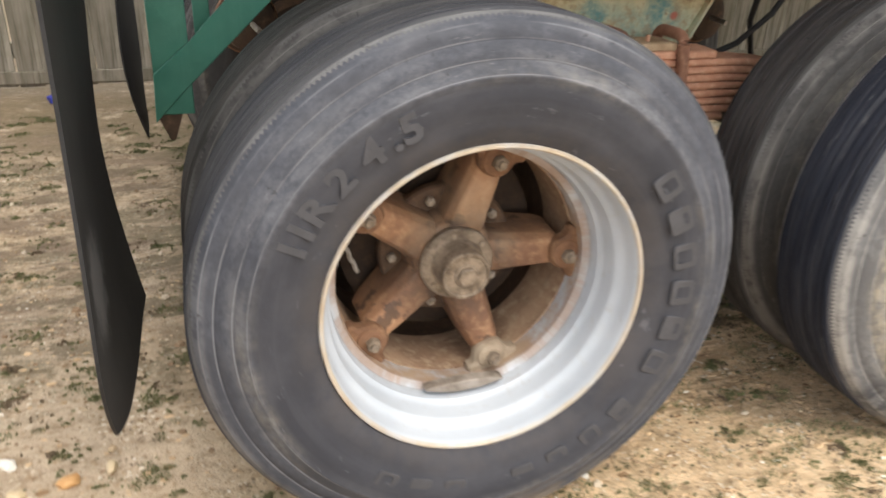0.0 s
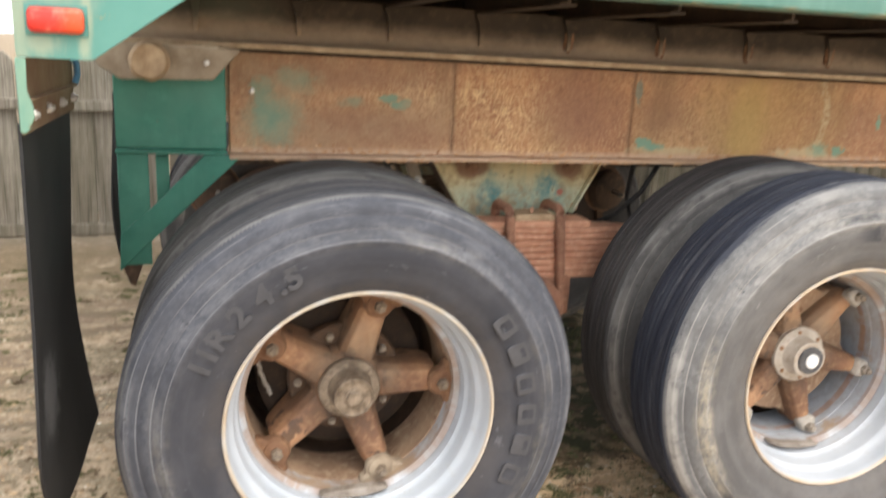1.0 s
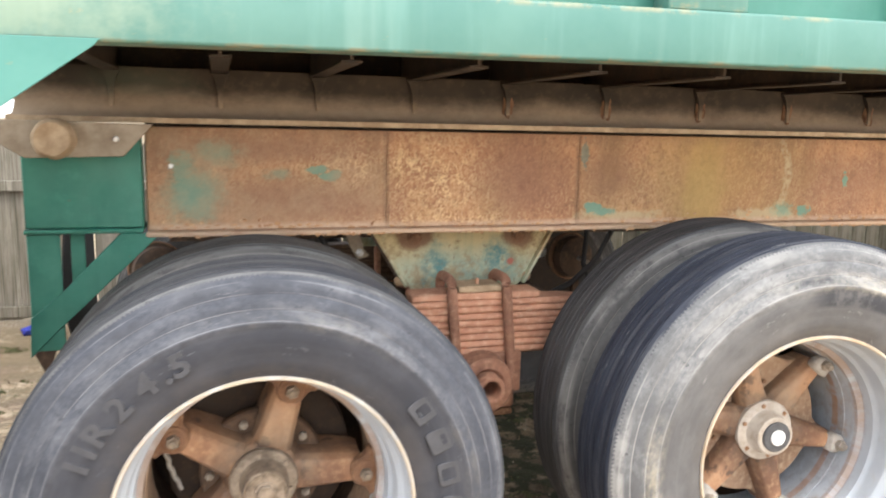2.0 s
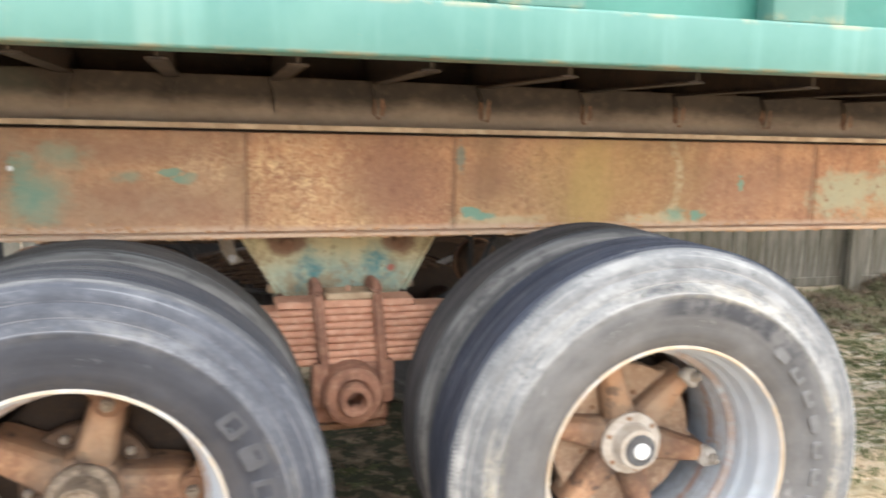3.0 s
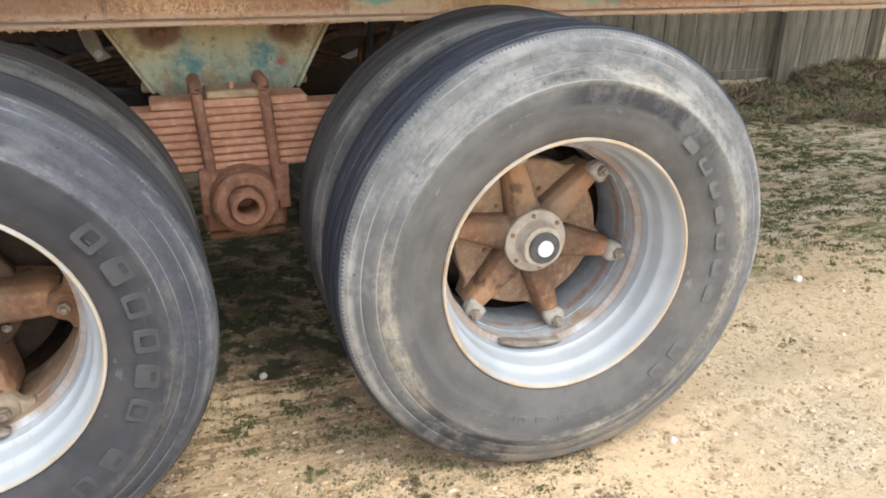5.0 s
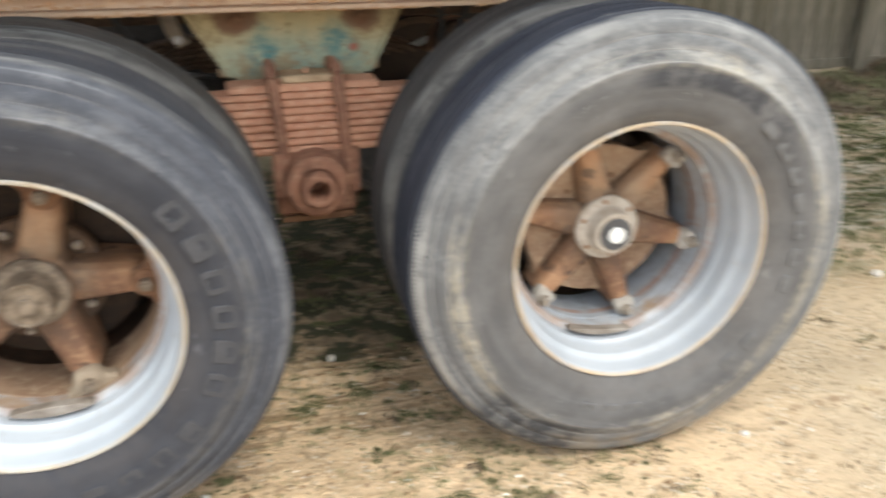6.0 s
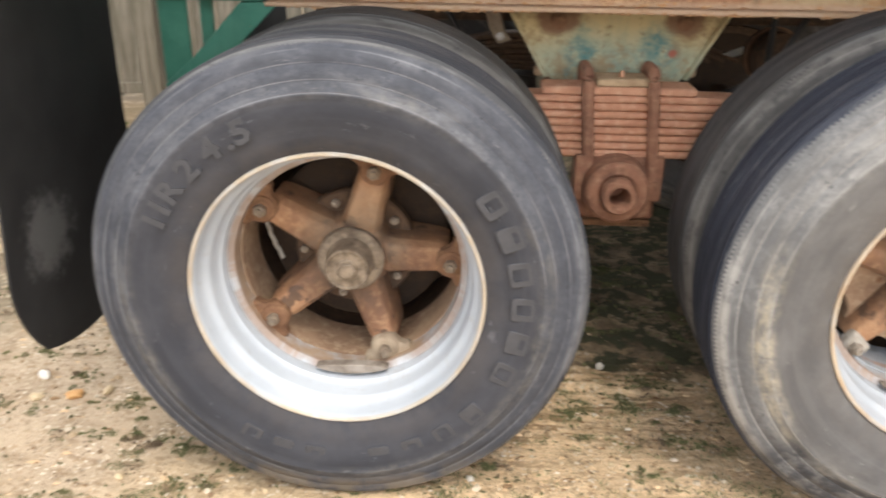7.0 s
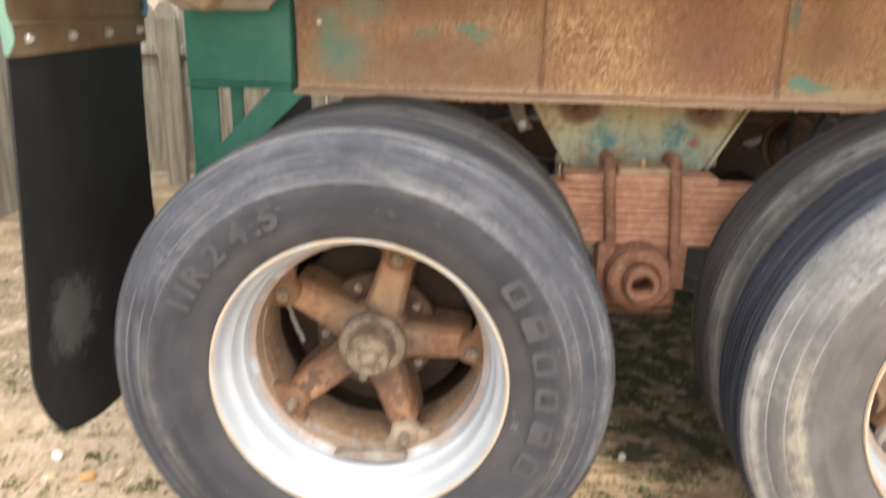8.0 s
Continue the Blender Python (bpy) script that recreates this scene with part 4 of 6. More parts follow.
def arc_text(words, angles, r, size, depth, material, wheel):
    """Raised characters of the built-in font on a tyre's wall, each at its angle in degrees round the axle."""
    for ch, angle in zip(words, angles):
        bm = bmesh.new()
        data = bpy.data.curves.new("letter", "FONT")
        data.body, data.size, data.extrude, data.resolution_u, data.offset = ch, size, 0.002, 2, 0.0022
        data.align_x, data.align_y = "CENTER", "CENTER"
        ob = bpy.data.objects.new("letter", data)
        me = bpy.data.meshes.new_from_object(ob)
        a = radians(angle)
        turn = Matrix.Rotation(-(a - math.pi / 2), 4, "Y")
        me.transform(Matrix.Translation((r * math.cos(a), depth, r * math.sin(a))) @ turn @ pose(0, 0, 0, 90) @ Matrix.Diagonal((1.2, 1, 1, 1)))
        bm.from_mesh(me)
        bpy.data.objects.remove(ob)
        bpy.data.curves.remove(data)
        bpy.data.meshes.remove(me)
        part("raised_letter", bm, material, wheel)


def mark_shape(wide, tall, kind):
    """A flat raised block with rounded corners and a hollow of one of three sizes."""
    bm = bmesh.new()
    turn = []
    for cx, cy, a0 in ((0.34, 0.36, 0), (-0.34, 0.36, 90), (-0.34, -0.36, 180), (0.34, -0.36, 270)):
        turn += [(cx + 0.13 * math.cos(radians(a0 + d)), cy + 0.14 * math.sin(radians(a0 + d))) for d in (0, 45, 90)]
    sx, sy, oy = ((0.46, 0.56, 0.0), (0.46, 0.22, 0.16), (0.52, 0.60, -0.06))[kind]
    hole = [(sx * p, sy * q + oy) for p, q in turn]
    edge = [(0.93 * p, 0.95 * q) for p, q in turn]
    rings = []
    for shape, y in ((turn, 0.002), (turn, -0.0002), (edge, -0.0011), (hole, -0.0011), (hole, 0.002)):
        rings.append([bm.verts.new((p * wide, y, q * tall)) for p, q in shape])
    for a, b in zip(rings, rings[1:]):
        for k in range(12):
            bm.faces.new((a[k], a[(k + 1) % 12], b[(k + 1) % 12], b[k]))
    bmesh.ops.recalc_face_normals(bm, faces=bm.faces[:])
    return bm


def letter_blocks(angle, count, r, gap, depth, material, wheel, wide=0.058, tall=0.054):
    """Raised plain shapes on a tyre's wall in place of a maker's mark."""
    for k in range(count):
        a = radians(angle - gap * k)
        at = Matrix.Translation((r * math.cos(a), depth + 0.0012, r * math.sin(a))) @ Matrix.Rotation(-(a - math.pi / 2), 4, "Y")
        kind = (count + k) % 3
        key = (material.name, wide, tall, kind)
        if key in MARKS:
            linked("raised_mark", MARKS[key], wheel, at=at)
        else:
            MARKS[key] = part("raised_mark", mark_shape(wide, tall, kind), material, wheel, at=at, smooth=False).data


MARKS = {}
RIM_OUTER = [(0.322, 0.036), (0.3235, 0.030), (0.321, 0.0255), (0.3165, 0.0255), (0.3135, 0.030), (0.311, 0.044), (0.3095, 0.066), (0.303, 0.082),
             (0.2965, 0.088), (0.2945, 0.096), (0.2935, 0.128), (0.289, 0.139), (0.284, 0.144), (0.2825, 0.160), (0.280, 0.172), (0.272, 0.178),
             (0.2665, 0.180), (0.2645, 0.188), (0.2645, 0.232), (0.272, 0.236), (0.285, 0.20), (0.300, 0.14), (0.318, 0.07)]
RIM_INNER = [(0.322, 0.366), (0.3235, 0.360), (0.316, 0.356), (0.311, 0.374), (0.300, 0.40), (0.288, 0.42), (0.282, 0.60), (0.312, 0.605), (0.316, 0.595), (0.31, 0.45)]


def build_wheel(at, arms, first, nut_r, look_, label):
    """A dual wheel on a cast spoke hub. look_: the tyre's material, which hub it has, the tyre's height and how deep the clamps sit."""
    rubber_mat, kind, tall, deep = look_
    step = 2 * math.pi / arms
    angles = [radians(first) + k * step for k in range(arms)]
    w0, w1 = (0.098, 0.078) if arms == 5 else (0.092, 0.060)
    root = 0.238 if kind == "brown" else 0.235
    bm = lathe([(0, root), (0.070, root), (0.084, root + 0.006), (0.092, root + 0.02), (0.104, 0.31), (0, 0.31)], 40)
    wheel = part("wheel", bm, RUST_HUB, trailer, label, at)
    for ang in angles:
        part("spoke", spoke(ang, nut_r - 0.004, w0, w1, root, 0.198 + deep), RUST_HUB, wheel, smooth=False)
    steps = 220
    floor = -0.012 - at.translation.z
    outer = lathe(tyre_profile(0.0, RIBS, tall), steps, True)
    squash(outer, floor)
    part("tyre", outer, rubber_mat, wheel, "worn grey-black outer tyre with scuffed wall")
    inner = lathe(tyre_profile(0.335, RIBS, tall), 120, True)
    squash(inner, floor)
    part("tyre", inner, RUBBER_DUSTY if kind == "brown" else RUBBER_DUSTY_TALL, wheel, "dark inner tyre of the pair")
    silver = SILVER if kind == "brown" else SILVER_GREY
    part("rim", lathe(RIM_OUTER, 128, True), silver, wheel, "silver painted steel rim with rusty lip")
    part("rim", lathe(RIM_INNER, 64, True), RUST_DARK, wheel)
    part("spacer_band", lathe([(0.262, 0.228), (0.268, 0.228), (0.268, 0.372), (0.262, 0.372)], 80, True), WEB_RUST if kind == "brown" else silver, wheel)
    # The drum's wide back rim is added to stop daylight showing through.
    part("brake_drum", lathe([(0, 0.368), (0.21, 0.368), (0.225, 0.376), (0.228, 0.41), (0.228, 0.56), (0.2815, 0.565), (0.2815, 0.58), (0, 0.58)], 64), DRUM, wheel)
    clamp_mat = RUST if kind == "brown" else CLAMP_PALE
    for ang in angles:
        turn = Matrix.Translation((0, deep, 0)) @ Matrix.Rotation(-ang, 4, "Y")
        outline = [(nut_r - 0.034, -0.014), (nut_r - 0.027, -0.027), (nut_r - 0.010, -0.036), (nut_r + 0.004, -0.040), (nut_r + 0.008, -0.062), (nut_r + 0.034, -0.058), (nut_r + 0.036, -0.018),
                   (nut_r + 0.036, 0.018), (nut_r + 0.034, 0.058), (nut_r + 0.008, 0.062), (nut_r + 0.004, 0.040), (nut_r - 0.010, 0.036), (nut_r - 0.027, 0.027), (nut_r - 0.034, 0.014)]
        if kind == "pale":
            outline = [(nut_r - 0.028, -0.022), (nut_r - 0.018, -0.030), (nut_r + 0.004, -0.026), (nut_r + 0.020, -0.014), (nut_r + 0.026, 0.0),
                       (nut_r + 0.020, 0.014), (nut_r + 0.004, 0.026), (nut_r - 0.018, 0.030), (nut_r - 0.028, 0.022)]
        if kind == "brown" and ang > 5:
            clamp_mat = GREYPLATE
        part("rim_clamp", slab(outline, 0.178, 0.214, 0.006), clamp_mat, wheel, at=turn)
        if kind == "brown":
            boss = lathe([(0, 0.170), (0.021, 0.170), (0.024, 0.173), (0.030, 0.174), (0.033, 0.178), (0.034, 0.184), (0, 0.184)], 28)
            part("clamp_washer", boss, clamp_mat, wheel, at=turn @ Matrix.Translation((nut_r, 0, 0)))
        part("lug_nut", nut(0.016, 0.016, 0.010, 0.009), HUB_GREY if kind == "brown" else IRON, wheel, at=turn @ Matrix.Translation((nut_r, 0.171 if kind == "brown" else 0.179, 0)))
        half = Matrix.Rotation(-ang - step / 2, 4, "Y")
        part("hub_bolt", nut(0.011, 0.012, 0.006, 0.006), IRON if kind == "brown" else RUST, wheel, at=half @ Matrix.Translation((0.125, 0.298, 0)))
    if kind == "brown":
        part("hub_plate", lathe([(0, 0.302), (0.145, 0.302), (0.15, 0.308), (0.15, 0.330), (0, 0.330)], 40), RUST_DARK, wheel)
    else:
        star = []
        for k in range(72):
            q = radians(5 * k)
            star.append((0.204 + 0.046 * max(0.0, math.cos(arms * (q - radians(first)))) ** 2.2, q))
        part("hub_plate", slab([(d * math.cos(q), d * math.sin(q)) for d, q in star], 0.286, 0.335, 0.004), WEB_RUST, wheel)
    if kind == "brown":
        cap = lathe([(0, 0.163), (0.024, 0.163), (0.026, 0.166), (0.044, 0.166), (0.0465, 0.163), (0.050, 0.163), (0.052, 0.166), (0.053, 0.178), (0.054, 0.215), (0.058, 0.221),
                     (0.076, 0.222), (0.080, 0.226), (0.080, 0.240), (0, 0.240)], 48)
        part("hub_cap", cap, HUB_GREY, wheel, "oily grey hub cap")
        part("fill_plug", nut(0.021, 0.010), HUB_GREY, wheel, at=Matrix.Translation((0, 0.165, 0)))
    else:
        cap = lathe([(0, 0.177), (0.051, 0.177), (0.0545, 0.180), (0.057, 0.212), (0.062, 0.220), (0.080, 0.222), (0.085, 0.226), (0.085, 0.239), (0, 0.239)], 48)
        part("hub_cap", cap, HUB_PALE, wheel, "pale dusty hub cap")
        part("cap_window", lathe([(0, 0.169), (0.039, 0.169), (0.042, 0.172), (0.042, 0.178), (0, 0.178)], 32), CAP_DARK, wheel)
        part("cap_plug", lathe([(0, 0.163), (0.019, 0.163), (0.0215, 0.165), (0.0215, 0.170), (0, 0.170)], 24), CAP_WHITE, wheel, "round white plug")
    for k in range(6):
        m = Matrix.Rotation(radians(20 + 60 * k), 4, "Y") @ Matrix.Translation((0.066 if kind == "brown" else 0.0725, 0.223, 0))
        part("cap_bolt", nut(0.0065, 0.005), HUB_GREY if kind == "brown" else RUST, wheel, at=m)
    return wheel


wheel_a = build_wheel(pose(0, 0, HUB_Z), 5, 2.0, 0.239, (RUBBER_DARK, "brown", TALL_A, 0.022), "dual wheel on a rusty five-spoke cast hub")
arc_text("11R24.5", (154.5, 149.5, 143.5, 134.5, 125, 119, 114.5), 0.402, 0.066, 0.0008, LETTER, wheel_a)
letter_blocks(35, 6, 0.402, 11.8, 0.0, LETTER, wheel_a)
letter_blocks(-42, 4, 0.406, 11.8, 0.0, LETTER, wheel_a, 0.052, 0.050)
letter_blocks(-99, 3, 0.406, 11.0, 0.0, LETTER, wheel_a, 0.050, 0.050)
part("braided_line", tube([(-0.224 + 0.034 * u ** 1.5 + 0.002 * math.sin(60 * u), 0.33, 0.052 - 0.10 * u) for u in np.linspace(0, 1, 14)], 0.0055, 8), CLAMP_PALE, wheel_a, "pale braided line behind the spokes")
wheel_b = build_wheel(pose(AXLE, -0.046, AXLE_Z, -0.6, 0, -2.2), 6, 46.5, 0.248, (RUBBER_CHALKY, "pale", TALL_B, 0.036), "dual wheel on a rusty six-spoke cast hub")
letter_blocks(47, 7, 0.412, 10.4, 0.0009, LETTER_DARK, wheel_b, 0.050, 0.052)
letter_blocks(-40, 2, 0.412, 10.0, 0.0, LETTER_DARK, wheel_b, 0.046, 0.050)
letter_blocks(-90, 3, 0.412, 9.0, 0.0, LETTER_DARK, wheel_b, 0.042, 0.046)
LOCK = plain("dusty_lock_steel", (0.13, 0.10, 0.075), (0.36, 0.32, 0.28), 0.6, 18, 0.2)
for wheel, from_, to, tall in ((wheel_a, -108, -70, 0.021), (wheel_b, -116, -78, 0.012)):
    arc = [radians(from_ + (to - from_) * k / 14) for k in range(15)]
    out = [(0.2715 * math.cos(q), 0.2715 * math.sin(q)) for q in arc]
    inset = [0.2715 - 0.004 - tall * math.sin(math.pi * k / 14) ** 0.7 for k in range(15)]
    back_ = [(w * math.cos(q), w * math.sin(q)) for w, q in zip(inset, arc)]
    part("lock_plate", slab(out + back_[::-1], 0.150, 0.177, 0.0015), LOCK, wheel, "dusty steel lock plate on the rim")
for src, x, z in ((wheel_a, 0.0, HUB_Z), (wheel_b, AXLE, AXLE_Z)):
    far = linked("wheel", src.data, trailer, src["label"], pose(x, 2 * CENTRE, z, 0, 0, 180))
    for child in src.children:
        if child.name.split(".")[0] in ("tyre", "rim", "brake_drum", "spoke"):
            linked(child.name.split(".")[0], child.data, far, child["label"] if "label" in child else "", child.matrix_basis.copy())
    part("axle", tube([(x, 0.55, z), (x, 2 * CENTRE - 0.55, z)], 0.062, 20), RUST_DARK, trailer, "rusty tube axle")

# frame rails, one on either side; the whole frame drops a little towards its front
END = 6.5
LIST = pose(0, 0, 0, 0, 0.2)
RAISED = Matrix.Translation((0, 0, 0.012)) @ LIST


def build_rail(s):
    """s: +1 for the near side, -1 for the far side."""
    def yy(a, b):
        a, b = (a, b) if s > 0 else (2 * CENTRE - a, 2 * CENTRE - b)
        return min(a, b), max(a, b)
    y0, y1 = yy(0.694, 0.709)
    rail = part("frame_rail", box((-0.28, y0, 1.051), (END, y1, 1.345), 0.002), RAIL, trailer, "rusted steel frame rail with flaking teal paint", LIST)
    y0, y1 = yy(0.646, 0.844)
    part("rail_flange", box((-0.28, y0, 1.049), (END, y1, 1.062), 0.003), RAIL, rail)
    # Dark strip added to stand for the shadow gap below the sill.
    y0, y1 = yy(0.722, 0.80)
    part("rail_packer", box((-0.28, y0, 1.342), (END, y1, 1.3535), 0.001), DARK_BROWN, rail)
    return rail


near_rail = build_rail(1)
build_rail(-1)
for x0, x1, t in ((-0.277, 0.384, 0.006), (0.390, 0.998, 0.008), (1.006, 2.330, 0.006), (2.337, END, 0.004)):
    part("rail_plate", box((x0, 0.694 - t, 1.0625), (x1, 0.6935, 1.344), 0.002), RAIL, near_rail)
for x in (0.387, 1.002):
    part("weld_seam", tube([(x + 0.001 * math.sin(37 * i), 0.6892, 1.066 + i * 0.0145) for i in range(20)], 0.0045, 6), RAIL, near_rail)

# scale that flakes off the rail's lower flange
def rust_scale():
    r = random.Random(41)
    verts, faces = [], []
    for n in range(520):
        x = r.uniform(-0.27, 2.9)
        if noise.noise(Vector((x * 3.1, 0, 6.0))) < -0.15 and r.random() < 0.75:
            continue
        foot = r.random() < 0.55
        y, z = (r.uniform(0.641, 0.654), r.uniform(1.0475, 1.051)) if foot else (0.6875 - r.uniform(0.0, 0.002), 1.0635 + abs(r.gauss(0, 0.012)))
        a, b, t = r.uniform(0.003, 0.013), r.uniform(0.002, 0.006), r.uniform(0.0015, 0.004)
        base = len(verts)
        ring = [(x + a * math.cos(k * 1.2566 + n) * r.uniform(0.6, 1.2), y, z + b * math.sin(k * 1.2566 + n) * r.uniform(0.6, 1.2)) for k in range(5)]
        verts += ring + [(x + r.uniform(-0.3, 0.3) * a, y - t, z + r.uniform(-0.3, 0.3) * b)]
        faces += [(base + k, base + (k + 1) % 5, base + 5) for k in range(5)]
    me = bpy.data.meshes.new("rust_scale")
    me.from_pydata(verts, [], faces)
    me.materials.append(FLAKE)
    return me


FLAKE = rusty("flaking_orange_scale", (0.30, 0.14, 0.07), (0.55, 0.31, 0.15), (0.72, 0.54, 0.36), 0.1)
tagged(linked("rust_scale", rust_scale(), near_rail), "loose orange flakes of rust along the flange", kind="stuff")

# the body's sill channel with its stub cross members
for s in (1, -1):
    def side(a, b, s=s):
        a, b = (a, b) if s > 0 else (2 * CENTRE - a, 2 * CENTRE - b)
        return min(a, b), max(a, b)
    section = [(0.748, 1.490), (0.742, 1.490), (0.741, 1.440), (0.740, 1.395), (0.733, 1.376), (0.718, 1.364), (0.696, 1.358), (0.646, 1.3545), (0.643, 1.352),
               (0.643, 1.342), (0.651, 1.342), (0.700, 1.346), (0.725, 1.353), (0.740, 1.366), (0.747, 1.390)]
    section = [(y if s > 0 else 2 * CENTRE - y, z) for y, z in section]
    bm = bmesh.new()
    ends = [[bm.verts.new((x, y, z)) for y, z in section] for x in (-0.60, END)]
    for k in range(len(section)):
        q = (k + 1) % len(section)
        bm.faces.new((ends[0][k], ends[0][q], ends[1][q], ends[1][k]))
    bm.faces.new(ends[0])
    bm.faces.new(ends[1][::-1])
    bmesh.ops.recalc_face_normals(bm, faces=bm.faces[:])
    sill = part("body_sill", bm, RUST_SILL, trailer, "rusty sill channel under the body with its shade gradient painted in", RAISED)
    # Dark plate added behind the sill: blocks daylight, stands for the black gap.
    y0, y1 = side(0.90, 0.906)
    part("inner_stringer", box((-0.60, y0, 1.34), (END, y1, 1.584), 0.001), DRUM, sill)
    y0, y1 = side(0.638, 0.6425)
    part("sill_lip", box((-0.60, y0, 1.341), (END, y1, 1.3565), 0.0015), TANPLATE, sill)
for k in range(19):
    x = (-0.362, -0.080, 0.190, 0.475, 0.770)[k] if k < 5 else 1.105 + 0.344 * (k - 5)
    if x > END - 0.1:
        break
    part("cross_member", box((x - 0.004, 0.125, 1.486), (x + 0.004, 0.899, 1.583), 0.001), DARK_BROWN, trailer, at=RAISED)
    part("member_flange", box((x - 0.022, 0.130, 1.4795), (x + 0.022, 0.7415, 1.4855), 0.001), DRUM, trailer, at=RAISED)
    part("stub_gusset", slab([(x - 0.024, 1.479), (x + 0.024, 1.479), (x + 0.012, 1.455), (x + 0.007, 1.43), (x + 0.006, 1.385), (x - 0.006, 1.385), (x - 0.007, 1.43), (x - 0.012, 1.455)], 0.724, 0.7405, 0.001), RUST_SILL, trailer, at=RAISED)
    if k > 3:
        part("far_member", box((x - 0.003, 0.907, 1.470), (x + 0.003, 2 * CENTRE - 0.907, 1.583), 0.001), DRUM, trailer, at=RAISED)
        lump = bmesh.new()
        bmesh.ops.create_icosphere(lump, subdivisions=3, radius=1)
        for v in lump.verts:
            d = 1 + 0.5 * noise.noise(v.co * 1.7 + Vector((3.1 * k, 0, 1))) + 0.3 * noise.noise(v.co * 5.0 + Vector((0, 2.3 * k, 4)))
            v.co = Vector((x + 0.003 + 0.018 * v.co.x * d, 0.736 + 0.007 * v.co.y * d, 1.415 + 0.036 * v.co.z * d))
        part("rust_lump", lump, RUST, trailer, at=RAISED)
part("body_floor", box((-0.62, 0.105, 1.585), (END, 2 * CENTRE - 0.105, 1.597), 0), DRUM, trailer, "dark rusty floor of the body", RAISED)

# side rail, posts and panel of the body, on either side
for s in (1, -1):
    def side(a, b, s=s):
        a, b = (a, b) if s > 0 else (2 * CENTRE - a, 2 * CENTRE - b)
        return min(a, b), max(a, b)
    y0, y1 = side(0.030, 0.125)
    rail = part("side_rail", box((-0.668, y0, 1.492), (END, y1, 1.612), 0.008, 3), MINT_RAIL, trailer, "faded mint green side rail of the body")
    y0, y1 = side(0.105, 0.112)
    part("side_panel", box((-0.62, y0, 1.600), (END, y1, 2.75), 0.001), TEAL, rail, "teal side sheet between the posts")
    for k in range(-1, 9):
        x = 0.191 + 0.70 * k
        if x > -0.7:
            y0, y1 = side(0.034, 0.104)
            part("side_post", box((x, y0, 1.6105), (x + 0.21, y1, 2.72), 0.008, 2), MINT_RAIL, rail)
    y0, y1 = side(0.030, 0.125)
    part("top_rail", box((-0.62, y0, 2.72), (END, y1, 2.85), 0.01, 2), MINT, rail)
part("front_wall", box((END, 0.03, 1.49), (END + 0.01, 2 * CENTRE - 0.03, 2.8), 0), GREEN, trailer)
near_side = [o for o in trailer.children if o.name.startswith("side_rail") and o.data.vertices[0].co.y < 1][0]
near_side.matrix_basis = Matrix.Translation((0, 0.003, 1.5055)) @ pose(0, 0, 0, 0, -0.29, 0) @ Matrix.Translation((0, 0, -1.492))
part("tailgate", box((-0.66, 0.125, 1.50), (-0.63, 2 * CENTRE - 0.125, 2.8), 0.003), MINT, trailer)

# rear corner with its lamp
apron = part("corner_apron", slab([(-0.285, 1.509), (-0.300, 1.494), (-0.538, 1.324), (-0.548, 1.322), (-0.667, 1.324), (-0.670, 1.330), (-0.670, 1.507)], 0.024, 0.029, 0.001),
             MINT_APRON, trailer, "mint green sloping corner plate")
part("corner_edge", slab([(-0.670, 1.324), (-0.662, 1.324), (-0.662, 1.488), (-0.670, 1.488)], 0.030, 0.12, 0.001), MINT_APRON, apron)
lamp = part("tail_lamp", box((-0.645, 0.004, 1.369), (-0.549, 0.0235, 1.415), 0.012, 3), LAMP, trailer, "scuffed red marker lamp")
part("lamp_base", box((-0.650, 0.0205, 1.364), (-0.544, 0.0238, 1.420), 0.001), MINT, lamp)

# mud flap, hung from a rusty bracket
bracket = part("flap_bracket", box((-0.672, 0.028, 1.180), (-0.664, 0.632, 1.322), 0.002), BRACKET, trailer, "rusty angle bracket of the mud flap")
part("bracket_end", slab([(-0.672, 1.323), (-0.654, 1.323), (-0.656, 1.262), (-0.648, 1.238), (-0.646, 1.215), (-0.655, 1.190), (-0.665, 1.182), (-0.672, 1.186)], 0.020, 0.0275, 0.002), BRACKET_PAINT, bracket, "mint end plate of the bracket")
part("bracket_ridge", box((-0.6635, 0.030, 1.240), (-0.652, 0.628, 1.246), 0.002), BRACKET, bracket)
part("blue_cord", tube([(-0.655, 0.565, 1.318), (-0.648, 0.60, 1.295), (-0.650, 0.615, 1.268), (-0.656, 0.610, 1.248)], 0.008, 8), CORD, bracket, "short blue cord")
for y in (0.09, 0.255, 0.42, 0.585):
    part("flap_bolt", nut(0.011, 0.009, 0.006, 0.006), CHROME, bracket, at=Matrix.Translation((-0.663, y, 1.213)) @ pose(0, 0, 0, 0, 0, 90))


